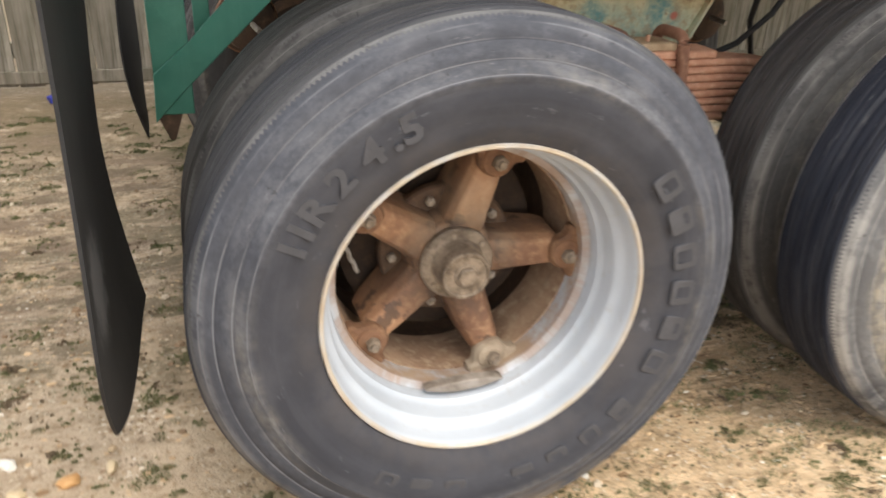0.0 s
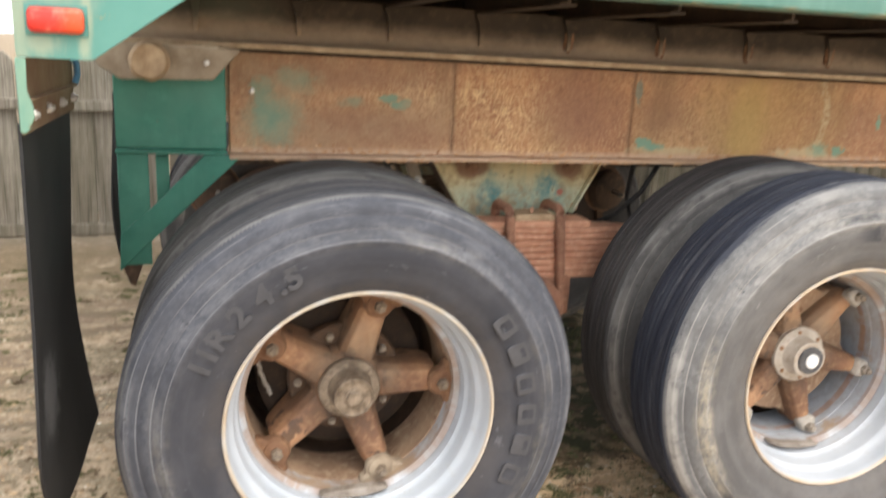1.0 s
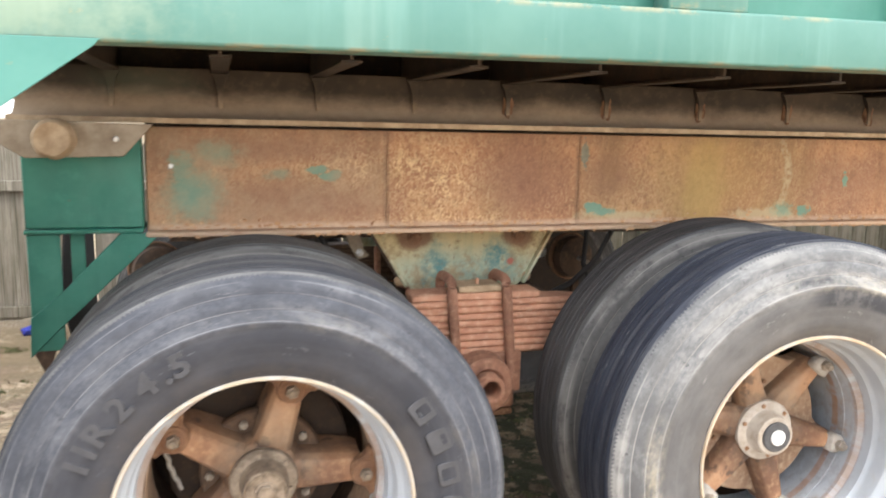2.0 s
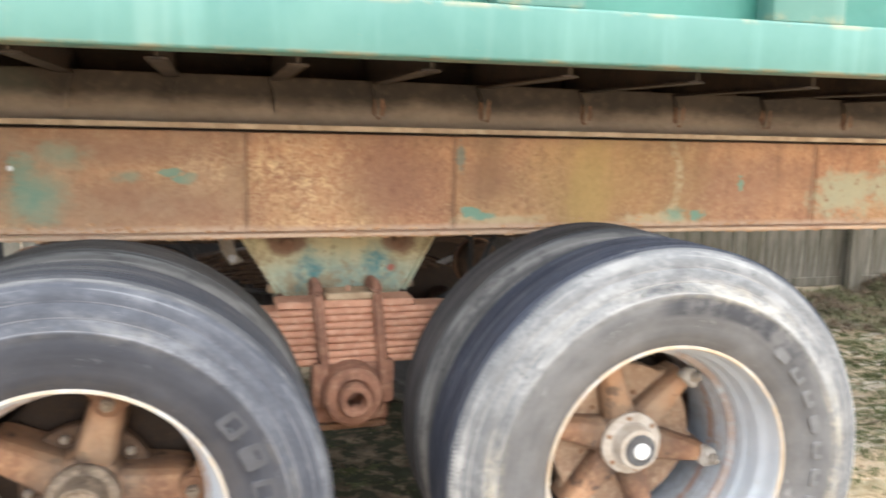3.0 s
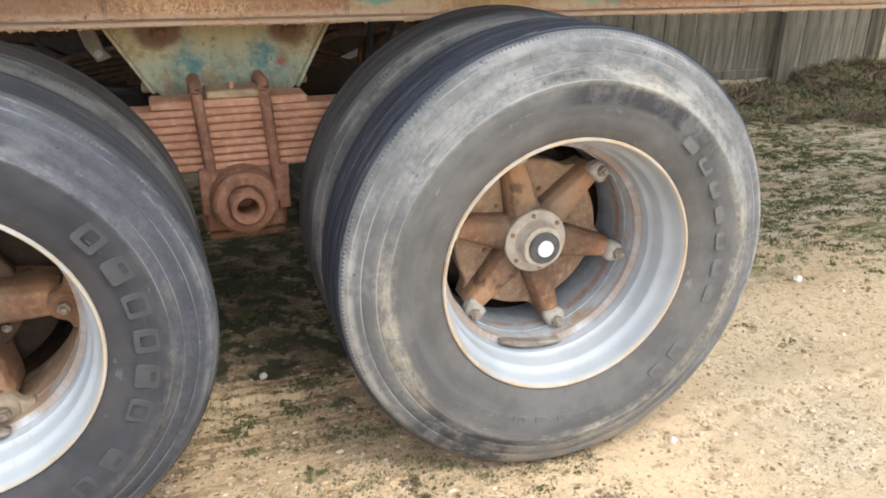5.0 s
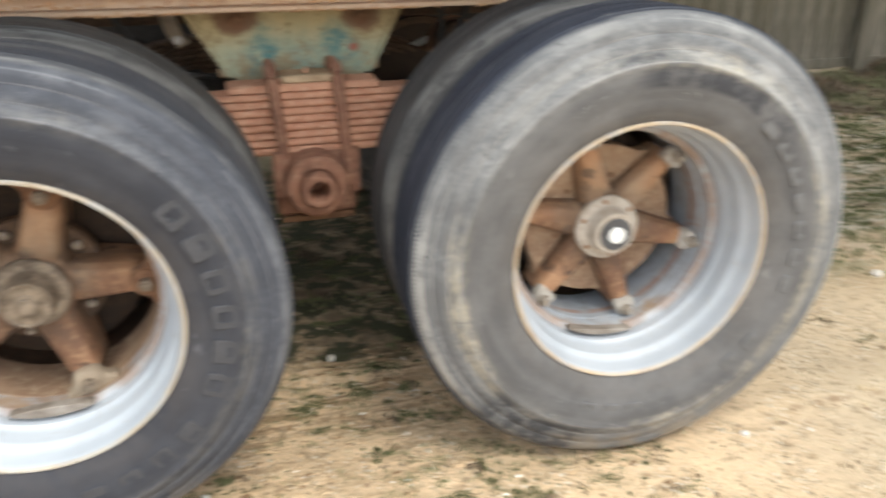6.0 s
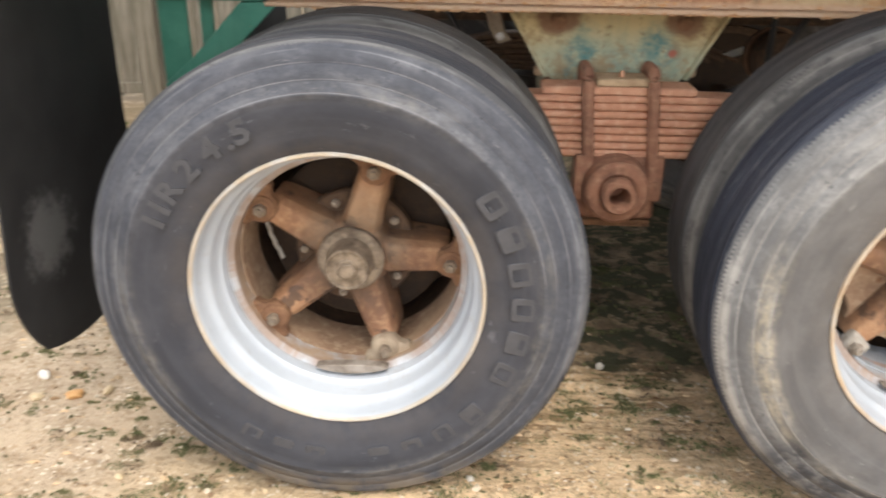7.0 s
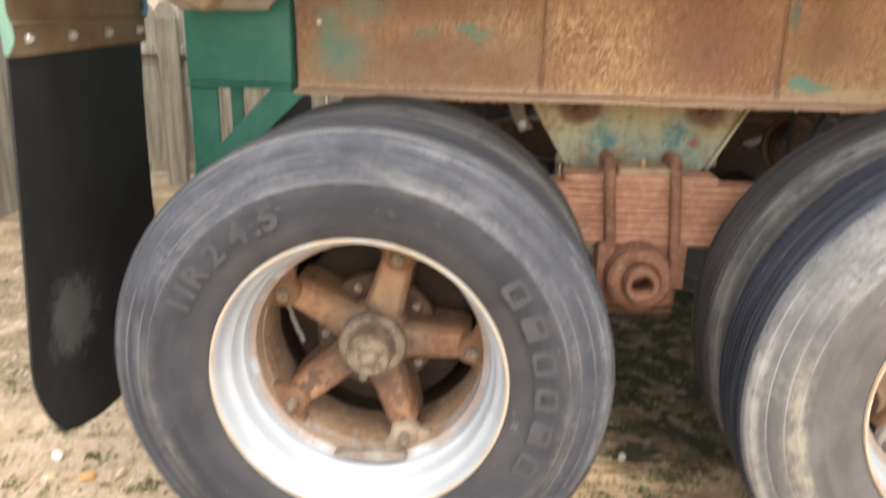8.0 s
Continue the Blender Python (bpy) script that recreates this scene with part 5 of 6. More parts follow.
def flap_sheet(far):
    bm = bmesh.new()
    rows, cols = 30, 14
    grid = []
    for i in range(rows + 1):
        v = i / rows
        line = []
        for j in range(cols + 1):
            u = j / cols
            low = max(0.0, v - 0.5) / 0.5
            y_out = 0.040 - 0.105 * v + 0.11 * (max(0.0, v - 0.75) / 0.25) ** 2
            y_in = 0.616 + 0.034 * math.sin(math.pi * min(1.0, max(0.0, v - 0.15) / 0.85) ** 1.3) - 0.045 * low ** 3
            y = y_out + (y_in - y_out) * u
            z = 1.200 - v * (0.868 - 0.02 * (1 - u) ** 6 + 0.012 * math.sin(5 * u))
            x = -0.674 + 0.004 * math.sin(math.pi * v) + u ** 0.6 * (-0.040 * math.sin(math.pi * v) * v ** 0.6 + 0.030 * low ** 1.8)
            line.append((x, y, z))
        grid.append(line)
    flip = (lambda p: (p[0] - 0.03, 2 * CENTRE - p[1], p[2] - 0.06)) if far else (lambda p: p)
    front = [[bm.verts.new(flip((x, y, z))) for x, y, z in line] for line in grid]
    rear = [[bm.verts.new(flip((x - 0.006, y, z))) for x, y, z in line] for line in grid]
    for i in range(rows):
        for j in range(cols):
            bm.faces.new((front[i][j], front[i][j + 1], front[i + 1][j + 1], front[i + 1][j]))
            bm.faces.new((rear[i][j], rear[i + 1][j], rear[i + 1][j + 1], rear[i][j + 1]))
    rim_f = front[0] + [r[-1] for r in front[1:]] + front[-1][-2::-1] + [r[0] for r in front[-2:0:-1]]
    rim_r = rear[0] + [r[-1] for r in rear[1:]] + rear[-1][-2::-1] + [r[0] for r in rear[-2:0:-1]]
    for i in range(len(rim_f)):
        k = (i + 1) % len(rim_f)
        bm.faces.new((rim_f[i], rim_r[i], rim_r[k], rim_f[k]))
    bmesh.ops.recalc_face_normals(bm, faces=bm.faces[:])
    return bm


part("mud_flap", flap_sheet(False), FLAP, trailer, "black rubber mud flap with a dusty curled foot")
part("mud_flap", flap_sheet(True), FLAP, trailer, "black rubber mud flap of the far side")

# green rear end of the frame with its brace
GY = 0.662
rear_box = part("frame_end", box((-0.572, GY, 1.076), (-0.283, GY + 0.06, 1.350), 0.003), GREEN, trailer, "dark green painted end of the frame")
part("end_flange", box((-0.575, GY - 0.012, 1.062), (-0.284, GY + 0.14, 1.0745), 0.003), GREEN, rear_box)
part("brace_post", box((-0.572, GY + 0.004, 0.745), (-0.492, GY + 0.012, 1.061), 0.002), GREEN, trailer, "dark green brace post")
part("brace_post", box((-0.476, GY + 0.055, 0.88), (-0.440, GY + 0.065, 1.061), 0.002), GREEN, trailer)
part("brace_bar", slab([(-0.238, 1.0605), (-0.343, 1.0605), (-0.490, 0.908), (-0.572, 0.838), (-0.577, 0.730), (-0.505, 0.803)], GY - 0.006, GY + 0.003, 0.002), GREEN, trailer, "slanted dark green brace")
part("brace_tongue", slab([(-0.572, 0.735), (-0.525, 0.775), (-0.52, 0.74), (-0.540, 0.682), (-0.550, 0.682)], GY + 0.013, GY + 0.022, 0.002), RUST_DARK, trailer)
PY = 0.575
part("pivot_plate", slab([(-0.60, 1.358), (-0.243, 1.3515), (-0.316, 1.269), (-0.545, 1.264), (-0.60, 1.30)], PY, PY + 0.012, 0.002), GREYPLATE, trailer, "dusty steel pivot plate")
pin = lathe([(0, -0.048), (0.022, -0.050), (0.032, -0.054), (0.040, -0.056), (0.048, -0.048), (0.050, -0.036), (0.046, -0.030), (0.050, -0.024), (0.050, 0.0), (0, 0.0)], 32)
for v in pin.verts:
    v.co += Vector([0.003 * noise.noise(v.co * 40 + Vector((5.0 * k, 0, 0))) for k in range(3)])
part("pivot_pin", pin, TANPLATE, trailer, "round rusty pivot pin", Matrix.Translation((-0.472, PY + 0.014, 1.3125)))
part("marker_stud", lathe([(0, -0.006), (0.006, -0.005), (0.008, 0)], 10), CHROME, trailer, at=Matrix.Translation((-0.332, PY - 0.001, 1.313)))
part("marker_stud", lathe([(0, -0.006), (0.006, -0.005), (0.008, 0)], 10), CHROME, trailer, at=Matrix.Translation((-0.210, 0.6875, 1.2385)))


# springs, U-bolts and trunnion saddle, on either side
def build_spring(s):
    def m(a):
        return a if s > 0 else 2 * CENTRE - a

    def yb(lo, hi, bev=0.003):
        y = sorted((m(lo[1]), m(hi[1])))
        return box((lo[0], y[0], lo[2]), (hi[0], y[1], hi[2]), bev)
    mid = 0.694
    # The far spring takes a darker rust: its shade is in the colour.
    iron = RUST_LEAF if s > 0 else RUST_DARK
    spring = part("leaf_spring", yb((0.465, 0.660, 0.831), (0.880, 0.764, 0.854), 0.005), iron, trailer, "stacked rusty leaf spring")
    n, top, thick = 8, 0.8295, 0.0218
    for i in range(n):
        half = 0.66 - 0.42 * i / (n - 1)
        z1 = top - i * thick
        bm = bmesh.new()
        cols = 15
        loops = []
        for c in range(cols):
            u = -1 + 2 * c / (cols - 1)
            x = mid + u * half
            drop = -0.09 * (max(0.0, abs(u) * half - 0.26) / 0.40) ** 1.8
            ys = sorted((m(0.662), m(0.762)))
            b = 0.0065
            ring = [(ys[0] + b, z1), (ys[1] - b, z1), (ys[1], z1 - b), (ys[1], z1 - thick + 0.008), (ys[1] - b, z1 - thick + 0.0015), (ys[0] + b, z1 - thick + 0.0015), (ys[0], z1 - thick + 0.008), (ys[0], z1 - b)]
            loops.append([bm.verts.new((x, y, z + drop)) for y, z in ring])
        for a_, b_ in zip(loops, loops[1:]):
            for k in range(8):
                bm.faces.new((a_[k], a_[(k + 1) % 8], b_[(k + 1) % 8], b_[k]))
        bm.faces.new(loops[0][::-1])
        bm.faces.new(loops[-1])
        bmesh.ops.recalc_face_normals(bm, faces=bm.faces[:])
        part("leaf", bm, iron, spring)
    part("top_pad", yb((0.610, 0.664, 0.8545), (0.752, 0.764, 0.876), 0.004), TANPLATE, spring, "rusty clamp pad")
    part("centre_bolt", tube([(0.680, m(0.70), 0.875), (0.680, m(0.70), 0.892)], 0.006, 8), RUST_LEAF, spring)
    for x in (0.584, 0.760):
        dx = 0.022
        pts = [(x + dx, m(0.646), 0.566), (x + dx * 0.6, m(0.646), 0.70), (x, m(0.646), 0.855)]
        pts += [(x, m(0.646 + 0.034 * (1 - math.cos(t))), 0.866 + 0.030 * math.sin(t)) for t in np.linspace(0.2, 1.57, 5)]
        pts += [(x, m(0.744), 0.896)] + [(x, m(0.782 - 0.034 * (1 - math.cos(t))), 0.866 + 0.030 * math.sin(t)) for t in np.linspace(1.57, 0.2, 5)] + [(x, m(0.782), 0.66)]
        part("u_bolt", tube(pts, 0.0155, 12), RUST_SADDLE, spring, "rusty U-bolt")
        part("u_bolt_nut", tube([(x + dx, m(0.646), 0.566), (x + dx, m(0.646), 0.600)], 0.023, 6), RUST_SADDLE, spring)
    saddle = part("trunnion_saddle", yb((0.572, 0.652, 0.478), (0.800, 0.769, 0.662), 0.010), RUST_SADDLE, trailer, "cast trunnion saddle under the spring")
    part("saddle_ear", yb((0.566, 0.632, 0.540), (0.600, 0.651, 0.672), 0.004), RUST_SADDLE, saddle)
    part("saddle_ear", yb((0.776, 0.632, 0.540), (0.810, 0.651, 0.672), 0.004), RUST_SADDLE, saddle)
    at = Matrix.Translation((0.679, 0, 0.582)) if s > 0 else Matrix.Translation((0.679, 2 * CENTRE, 0.582)) @ pose(0, 0, 0, 0, 0, 180)
    part("saddle_ring", lathe([(0.050, 0.652), (0.050, 0.576), (0.058, 0.570), (0.078, 0.572), (0.088, 0.582), (0.094, 0.652)], 40, True), RUST_SADDLE, saddle, at=at)
    part("trunnion_tube", lathe([(0.0, 0.64), (0.029, 0.64), (0.028, 0.538), (0.032, 0.532), (0.043, 0.532), (0.047, 0.538), (0.048, 0.64)], 40), RUST_SADDLE, saddle, at=at)
    part("saddle_foot", yb((0.582, 0.648, 0.458), (0.792, 0.772, 0.4775), 0.004), RUST, saddle)
    y0, y1 = sorted((m(0.838), m(0.850)))
    hanger = part("spring_hanger", slab([(0.364, 1.048), (0.992, 1.048), (0.884, 0.850), (0.864, 0.832), (0.508, 0.832), (0.480, 0.852)], y0, y1, 0.003), HANGER, trailer, "trapezoid spring hanger with flaking cream and teal paint")
    for p, q in (((0.367, 1.042), (0.482, 0.848)), ((0.989, 1.042), (0.882, 0.846))):
        y0, y1 = sorted((m(0.812), m(0.837)))
        part("hanger_edge", bar(p, q, 0.010, y0, y1, 0.002), HANGER, hanger)
        y0, y1 = sorted((m(0.851), m(0.93)))
        part("hanger_web", bar(p, q, 0.010, y0, y1, 0.002), RUST_DARK, hanger)
    for x, z in ((0.464, 0.864), (0.900, 0.868)):
        part("hanger_lug", yb((x - 0.014, 0.828, z - 0.016), (x + 0.014, 0.860, z + 0.012), 0.006), TANPLATE, hanger)
    for x in (0.512, 0.867):
        at = Matrix.Translation((x, m(0.8375), 1.004)) @ (Matrix.Identity(4) if s > 0 else pose(0, 0, 0, 0, 0, 180))
        part("hanger_bolt", nut(0.017, 0.010, 0.004, 0.008), RUST, hanger, at=at)
        part("bolt_washer", lathe([(0, -0.002), (0.023, -0.002), (0.025, 0.0), (0, 0.0)], 20), RUST, hanger, at=at)
    return spring


build_spring(1)
build_spring(-1)
# White plate added to stand for a bright spot behind the hanger.
part("pale_tag", slab([(1.165, 0.822), (1.195, 0.836), (1.235, 0.852), (1.24, 0.828), (1.20, 0.812)], 1.44, 1.444, 0.001), CAP_WHITE, trailer, "small white plate standing for a bright spot behind the hanger")
for pts in ([(1.16, 0.74, 1.03), (1.13, 0.78, 0.93), (1.06, 0.82, 0.84), (0.98, 0.86, 0.79), (0.92, 0.92, 0.76)], [(1.10, 0.80, 1.03), (1.115, 0.85, 0.90), (1.17, 0.88, 0.78), (1.25, 0.9, 0.70)],
            [(0.20, 0.78, 1.03), (0.26, 0.80, 0.93), (0.36, 0.84, 0.86), (0.46, 0.9, 0.84)]):
    part("air_hose", tube(pts, 0.009, 8), HOSE, trailer, "black rubber air hose")
part("trunnion_shaft", tube([(0.679, 0.66, 0.582), (0.679, 2 * CENTRE - 0.66, 0.582)], 0.047, 18), RUST_DARK, trailer)
# Beam added to keep light from the far side out of the dark middle.
part("spine_beam", box((-0.25, 1.16, 0.96), (1.62, 1.44, 1.06), 0.004), RUST_DARK, trailer, "dark beam added between the frame rails to block far light")
for x in (-0.30, 1.33):
    chamber = part("brake_chamber", lathe([(0, 0.0), (0.060, 0.0), (0.082, 0.015), (0.085, 0.05), (0.094, 0.055), (0.094, 0.068), (0.085, 0.073), (0.085, 0.11), (0.05, 0.14), (0, 0.14)], 28), RUST_DARK, trailer, "dark rusty brake chamber", pose(x, 1.33, 0.83, 0, 0, 12))
    part("clamp_band", lathe([(0.094, 0.050), (0.099, 0.052), (0.099, 0.071), (0.094, 0.073)], 28, True), RUST, chamber)
    part("push_rod", tube([(0, 0.0, 0), (0, -0.07, -0.01)], 0.009, 8), IRON, chamber)
bracket_ = part("valve_bracket", slab([(0.30, 1.03), (0.345, 1.03), (0.365, 0.955), (0.385, 0.935), (0.345, 0.920), (0.318, 0.965)], 0.93, 0.945, 0.003), GREYPLATE, trailer, "small grey valve bracket under the rail")
part("bracket_bolt", nut(0.013, 0.012, 0.020, 0.008), CHROME, bracket_, at=Matrix.Translation((0.350, 0.930, 0.945)))
for x in (0.42, 1.02, 2.2, 3.8):
    part("frame_cross_tube", box((x - 0.04, 0.70, 1.06), (x + 0.04, 2 * CENTRE - 0.70, 1.24), 0.004), RUST_DARK, trailer)


# ---- fence ----
fence = tagged(new("picket_fence"), "low weathered grey wooden picket fence", "fence")
FY = 3.62
rng = random.Random(5)


def board_mesh(w, h):
    bm = slab([(-w / 2, 0.0), (w / 2, 0.0), (w / 2, h - 0.05), (w * 0.2, h), (-w * 0.2, h), (-w / 2, h - 0.05)], 0, 0.018, 0.002)
    me = bpy.data.meshes.new("board")
    bm.to_mesh(me)
    bm.free()
    me.materials.append(WOOD)
    return me


BOARDS = [board_mesh(0.126 + 0.006 * k, 1.10 + 0.012 * k) for k in range(4)]
x = -7.0
while x < 13:
    w = rng.choice((0, 1, 2, 3))
    if x > -2.5:
        linked("board", BOARDS[w], fence, "", pose(x, FY + rng.uniform(-0.004, 0.004), 0.13 + rng.uniform(-0.012, 0.012), 0, rng.uniform(-0.6, 0.6), rng.uniform(-1, 1)))
    x += 0.126 + 0.006 * w + rng.uniform(0.002, 0.006)
part("fence_rail", box((-2.53, FY + 0.025, 0.28), (13.1, FY + 0.06, 0.365), 0.004), WOOD, fence)
part("fence_rail", box((-2.53, FY - 0.045, 0.922), (13.1, FY - 0.006, 0.985), 0.004), WOOD, fence)
part("kick_board", box((-2.53, FY - 0.024, 0.146), (13.1, FY - 0.006, 0.217), 0.004), WOOD, fence)
part("fence_stake", box((6.37, FY - 0.10, 0.02), (6.43, FY - 0.06, 1.1), 0.004), TANWOOD, fence, "pale split stake")
for k in range(2, 8):
    part("fence_post", box((-6.71 + 2.4 * k, FY - 0.10, 0.0), (-6.58 + 2.4 * k, FY - 0.046, 1.16), 0.006), WOOD, fence)

side_fence = tagged(new("picket_fence"), "weathered grey picket fence running along the yard's side", "fence")
FX, y = -2.57, FY - 0.09
while y > -6:
    w = rng.choice((0, 1, 2, 3))
    linked("board", BOARDS[w], side_fence, "", pose(FX + rng.uniform(-0.005, 0.005), y, 0.035 + rng.uniform(-0.015, 0.015), rng.uniform(-0.7, 0.7), 0, 90 + rng.uniform(-1.5, 1.5)))
    y -= 0.126 + 0.006 * w + rng.uniform(0.001, 0.005)
part("fence_rail", box((FX - 0.07, -6.05, 0.25), (FX - 0.032, FY - 0.03, 0.335), 0.004), WOOD, side_fence)
part("fence_rail", box((FX - 0.07, -6.05, 0.86), (FX - 0.032, FY - 0.03, 0.93), 0.004), WOOD, side_fence)
for k in range(5):
    part("fence_post", box((FX - 0.17, FY - 0.1 - 2.4 * k, 0.0), (FX - 0.072, FY - 2.4 * k, 1.12), 0.006), WOOD, side_fence)


# ---- loose stones, grit and moss ----
def lay_stone(x, y, size, seed, material, label):
    ob = stone_mesh("stone", size, seed, material)
    ob.matrix_basis = pose(x, y, rise(x, y) + size[2] * 0.55, 0, 0, seed * 67)
    tagged(ob, label, "stone", "loose stones")


scrap = box((-0.05, -0.03, -0.02), (0.05, 0.03, 0.025), 0.008)
for v in scrap.verts:
    v.co += Vector([0.02 * noise.noise(v.co * 30 + Vector((9.0 * k, 0, 0))) for k in range(3)])
scrap = part("plastic_scrap", scrap, BLUE, at=pose(-1.2, 3.45, rise(-1.2, 3.45) + 0.02, 10, 0, 25))
tagged(scrap, "crumpled blue plastic scrap by the fence", "litter")

lay_stone(0.6895, 0.625, (0.014, 0.012, 0.010), 1, WHITE_STONE, "small white stone on the sandy ground")
lay_stone(-0.983, 0.472, (0.026, 0.016, 0.010), 2, WHITE_STONE, "flat white stone on the sandy ground")
lay_stone(-0.845, 0.377, (0.026, 0.020, 0.012), 3, ORANGE_STONE, "orange stone on the sandy ground")
lay_stone(-0.755, 0.402, (0.024, 0.012, 0.010), 4, BUFF_STONE, "buff stone on the sandy ground")
lay_stone(-0.95, 0.36, (0.020, 0.016, 0.010), 5, BUFF_STONE, "buff stone on the sandy ground")
lay_stone(2.780, 0.617, (0.022, 0.018, 0.014), 6, WHITE_STONE, "white stone on the sandy ground")


def scatter(count, seed, box_, chance, make):
    """Triangles of many small things, joined: make(random) gives vertices and faces round the origin."""
    r = random.Random(seed)
    verts, faces = [], []
    while count:
        x, y = r.uniform(box_[0], box_[1]), r.uniform(box_[2], box_[3])
        if r.random() > chance(x, y):
            count -= 1
            continue
        count -= 1
        z = rise(x, y)
        vs, fs = make(r)
        base = len(verts)
        verts += [(x + a, y + b, z + c) for a, b, c in vs]
        faces += [tuple(base + i for i in f) for f in fs]
    return verts, faces


def grain(r):
    s = min(0.002 * math.exp(r.gauss(0.35, 0.6)), 0.016) if r.random() > 0.03 else r.uniform(0.006, 0.013)
    a = r.uniform(0, 6.28)
    ring = [(s * math.cos(a + k * 1.2566) * r.uniform(0.7, 1.2), s * math.sin(a + k * 1.2566) * r.uniform(0.6, 1.1), s * r.uniform(0.0, 0.3)) for k in range(5)]
    top = [(0.55 * p[0], 0.55 * p[1], s * r.uniform(0.55, 0.85)) for p in ring]
    return ring + top, [(k, (k + 1) % 5, 5 + (k + 1) % 5, 5 + k) for k in range(5)] + [(5, 6, 7, 8, 9)]


def tuft(r):
    """A low cushion of moss: a few overlapping lobes of short fine leaves, with loose bits round it."""
    vs, fs = [], []
    size = r.uniform(0.6, 1.5)
    lobes = [(r.gauss(0, 0.017) * size, r.gauss(0, 0.011) * size, r.uniform(0.008, 0.017) * size) for _ in range(r.randint(2, 5))]
    lobes += [(r.gauss(0, 0.04), r.gauss(0, 0.028), r.uniform(0.002, 0.006)) for _ in range(r.randint(2, 8))]
    for lx, ly, spread in lobes:
        for k in range(int(16 + 3000 * spread)):
            a, d = r.uniform(0, 6.28), spread * r.random() ** 0.6
            x, y = lx + 1.3 * d * math.cos(a), ly + 0.9 * d * math.sin(a)
            top = 0.006 * (1 - (d / spread) ** 2) * r.uniform(0.4, 1.3) + 0.002
            w, t = r.uniform(0.0007, 0.0020), r.uniform(0, 6.28)
            b = len(vs)
            vs += [(x - w * math.cos(t), y - w * math.sin(t), top - 0.004), (x + w * math.cos(t), y + w * math.sin(t), top - 0.004),
                   (x + r.uniform(-0.003, 0.003), y + r.uniform(-0.003, 0.003), top + r.uniform(0.0005, 0.003))]
            fs.append((b, b + 1, b + 2))
    return vs, fs


def stuff(name, data, material, label, category):
    me = bpy.data.meshes.new(name)
    me.from_pydata(data[0], [], data[1])
    me.materials.append(material)
    return tagged(new(name, me), label, category, kind="stuff")


def pebble_chance(x, y):
    return 0.9 if y < 0.6 else 0.08 if 0.0 < x < 1.6 else 0.45


def moss_chance(x, y):
    n = 0.5 + 0.5 * noise.noise(Vector((x * 1.3, y * 2.1, 5.0))) + 0.45 * noise.noise(Vector((x * 5.0, y * 7.0, 8.0)))
    lush = 0.34 + 0.5 * min(max((y - 0.40) / 0.4, 0.0), 1.0)
    if x < -0.3:
        lush = 0.40
    if y < 0.1 and x > 0.6:
        lush = 0.10
    if x > 1.45 and y < 0.55:
        lush = 0.03
    if x > 1.9:
        lush *= 0.22
    if 0.1 < x < 1.5:
        lush = 0.55 if y > 0.60 else 0.36
    return max(0.0, min(1.0, (n - 0.32) * 2.2)) * lush


stuff("pebbles", scatter(17000, 11, (-2.2, 4.4, -0.7, 2.2), pebble_chance, grain), PEBBLE, "fine pale pebbles and grit on the sand", "pebbles")
CLUMPS = ((-1.15, 0.43), (-1.02, 0.34), (-0.93, 0.02), (-0.44, 0.01), (-0.56, 0.18), (-0.68, 0.22), (-0.46, 0.19), (-0.31, 0.1), (-1.01, 0.7),
          (-0.9, 0.6), (-1.05, 0.6), (-0.87, 0.48), (-0.84, -0.08), (-0.97, 0.12), (-1.06, 0.18), (0.57, 0.38), (0.71, 0.54), (0.34, 0.13),
          (0.6, 0.38), (0.73, 0.41), (0.78, 0.27), (0.9, 0.43), (0.9, 0.26), (0.81, 0.51), (0.96, 0.03), (0.75, 0.13), (-1.11, 1.42),
          (-1.03, 0.86), (-1.0, 1.0), (-0.68, 1.56), (-0.63, 1.07))
STONES = ((1.9, -0.08), (1.84, -0.02), (2.17, 0.03), (2.2, 0.02), (2.33, 0.01), (2.46, -0.03), (1.91, -0.17), (1.71, -0.05), (1.72, -0.11),
          (1.55, 0.0), (1.44, -0.08), (2.13, -0.03), (2.19, -0.07), (0.66, 0.18), (0.3, 0.1), (-0.2, 0.03), (-1.38, 0.88), (-0.57, 0.05))


def set_clumps():
    """Moss cushions that stand out one by one."""
    r = random.Random(61)
    verts, faces = [], []
    for x, y in CLUMPS:
        for k in range(2):
            cx, cy = x + r.gauss(0, 0.012), y + r.gauss(0, 0.010)
            vs, fs = tuft(r)
            base = len(verts)
            verts += [(cx + a, cy + b, rise(cx, cy) + c) for a, b, c in vs]
            faces += [tuple(base + i for i in f) for f in fs]
    return verts, faces


for n, (x, y) in enumerate(STONES):
    k = 0.7 + 0.6 * ((n * 7) % 5) / 4
    lay_stone(x, y, (0.0095 * k, 0.008 * k, 0.006 * k), 20 + n, BUFF_STONE if n % 7 else WHITE_STONE, "small buff stone on the sandy ground" if n % 7 else "small white stone on the sandy ground")
stuff("moss_cushions", set_clumps(), TUFT, "low olive moss cushions on the sand", "moss")
stuff("moss_tufts", scatter(8200, 23, (-2.2, 6.0, -0.4, 3.3), moss_chance, tuft), TUFT, "short moss and grass tufts on the sand", "grass")


def low_tuft(r):
    vs, fs = [], []
    for k in range(r.randint(12, 34)):
        x, y = r.gauss(0, 0.014), r.gauss(0, 0.010)
        w, t = r.uniform(0.001, 0.0035), r.uniform(0, 6.28)
        b = len(vs)
        vs += [(x - w * math.cos(t), y - w * math.sin(t), 0), (x + w * math.cos(t), y + w * math.sin(t), 0), (x + r.uniform(-0.007, 0.007), y + r.uniform(-0.005, 0.005), r.uniform(0.003, 0.011))]
        fs.append((b, b + 1, b + 2))
    return vs, fs


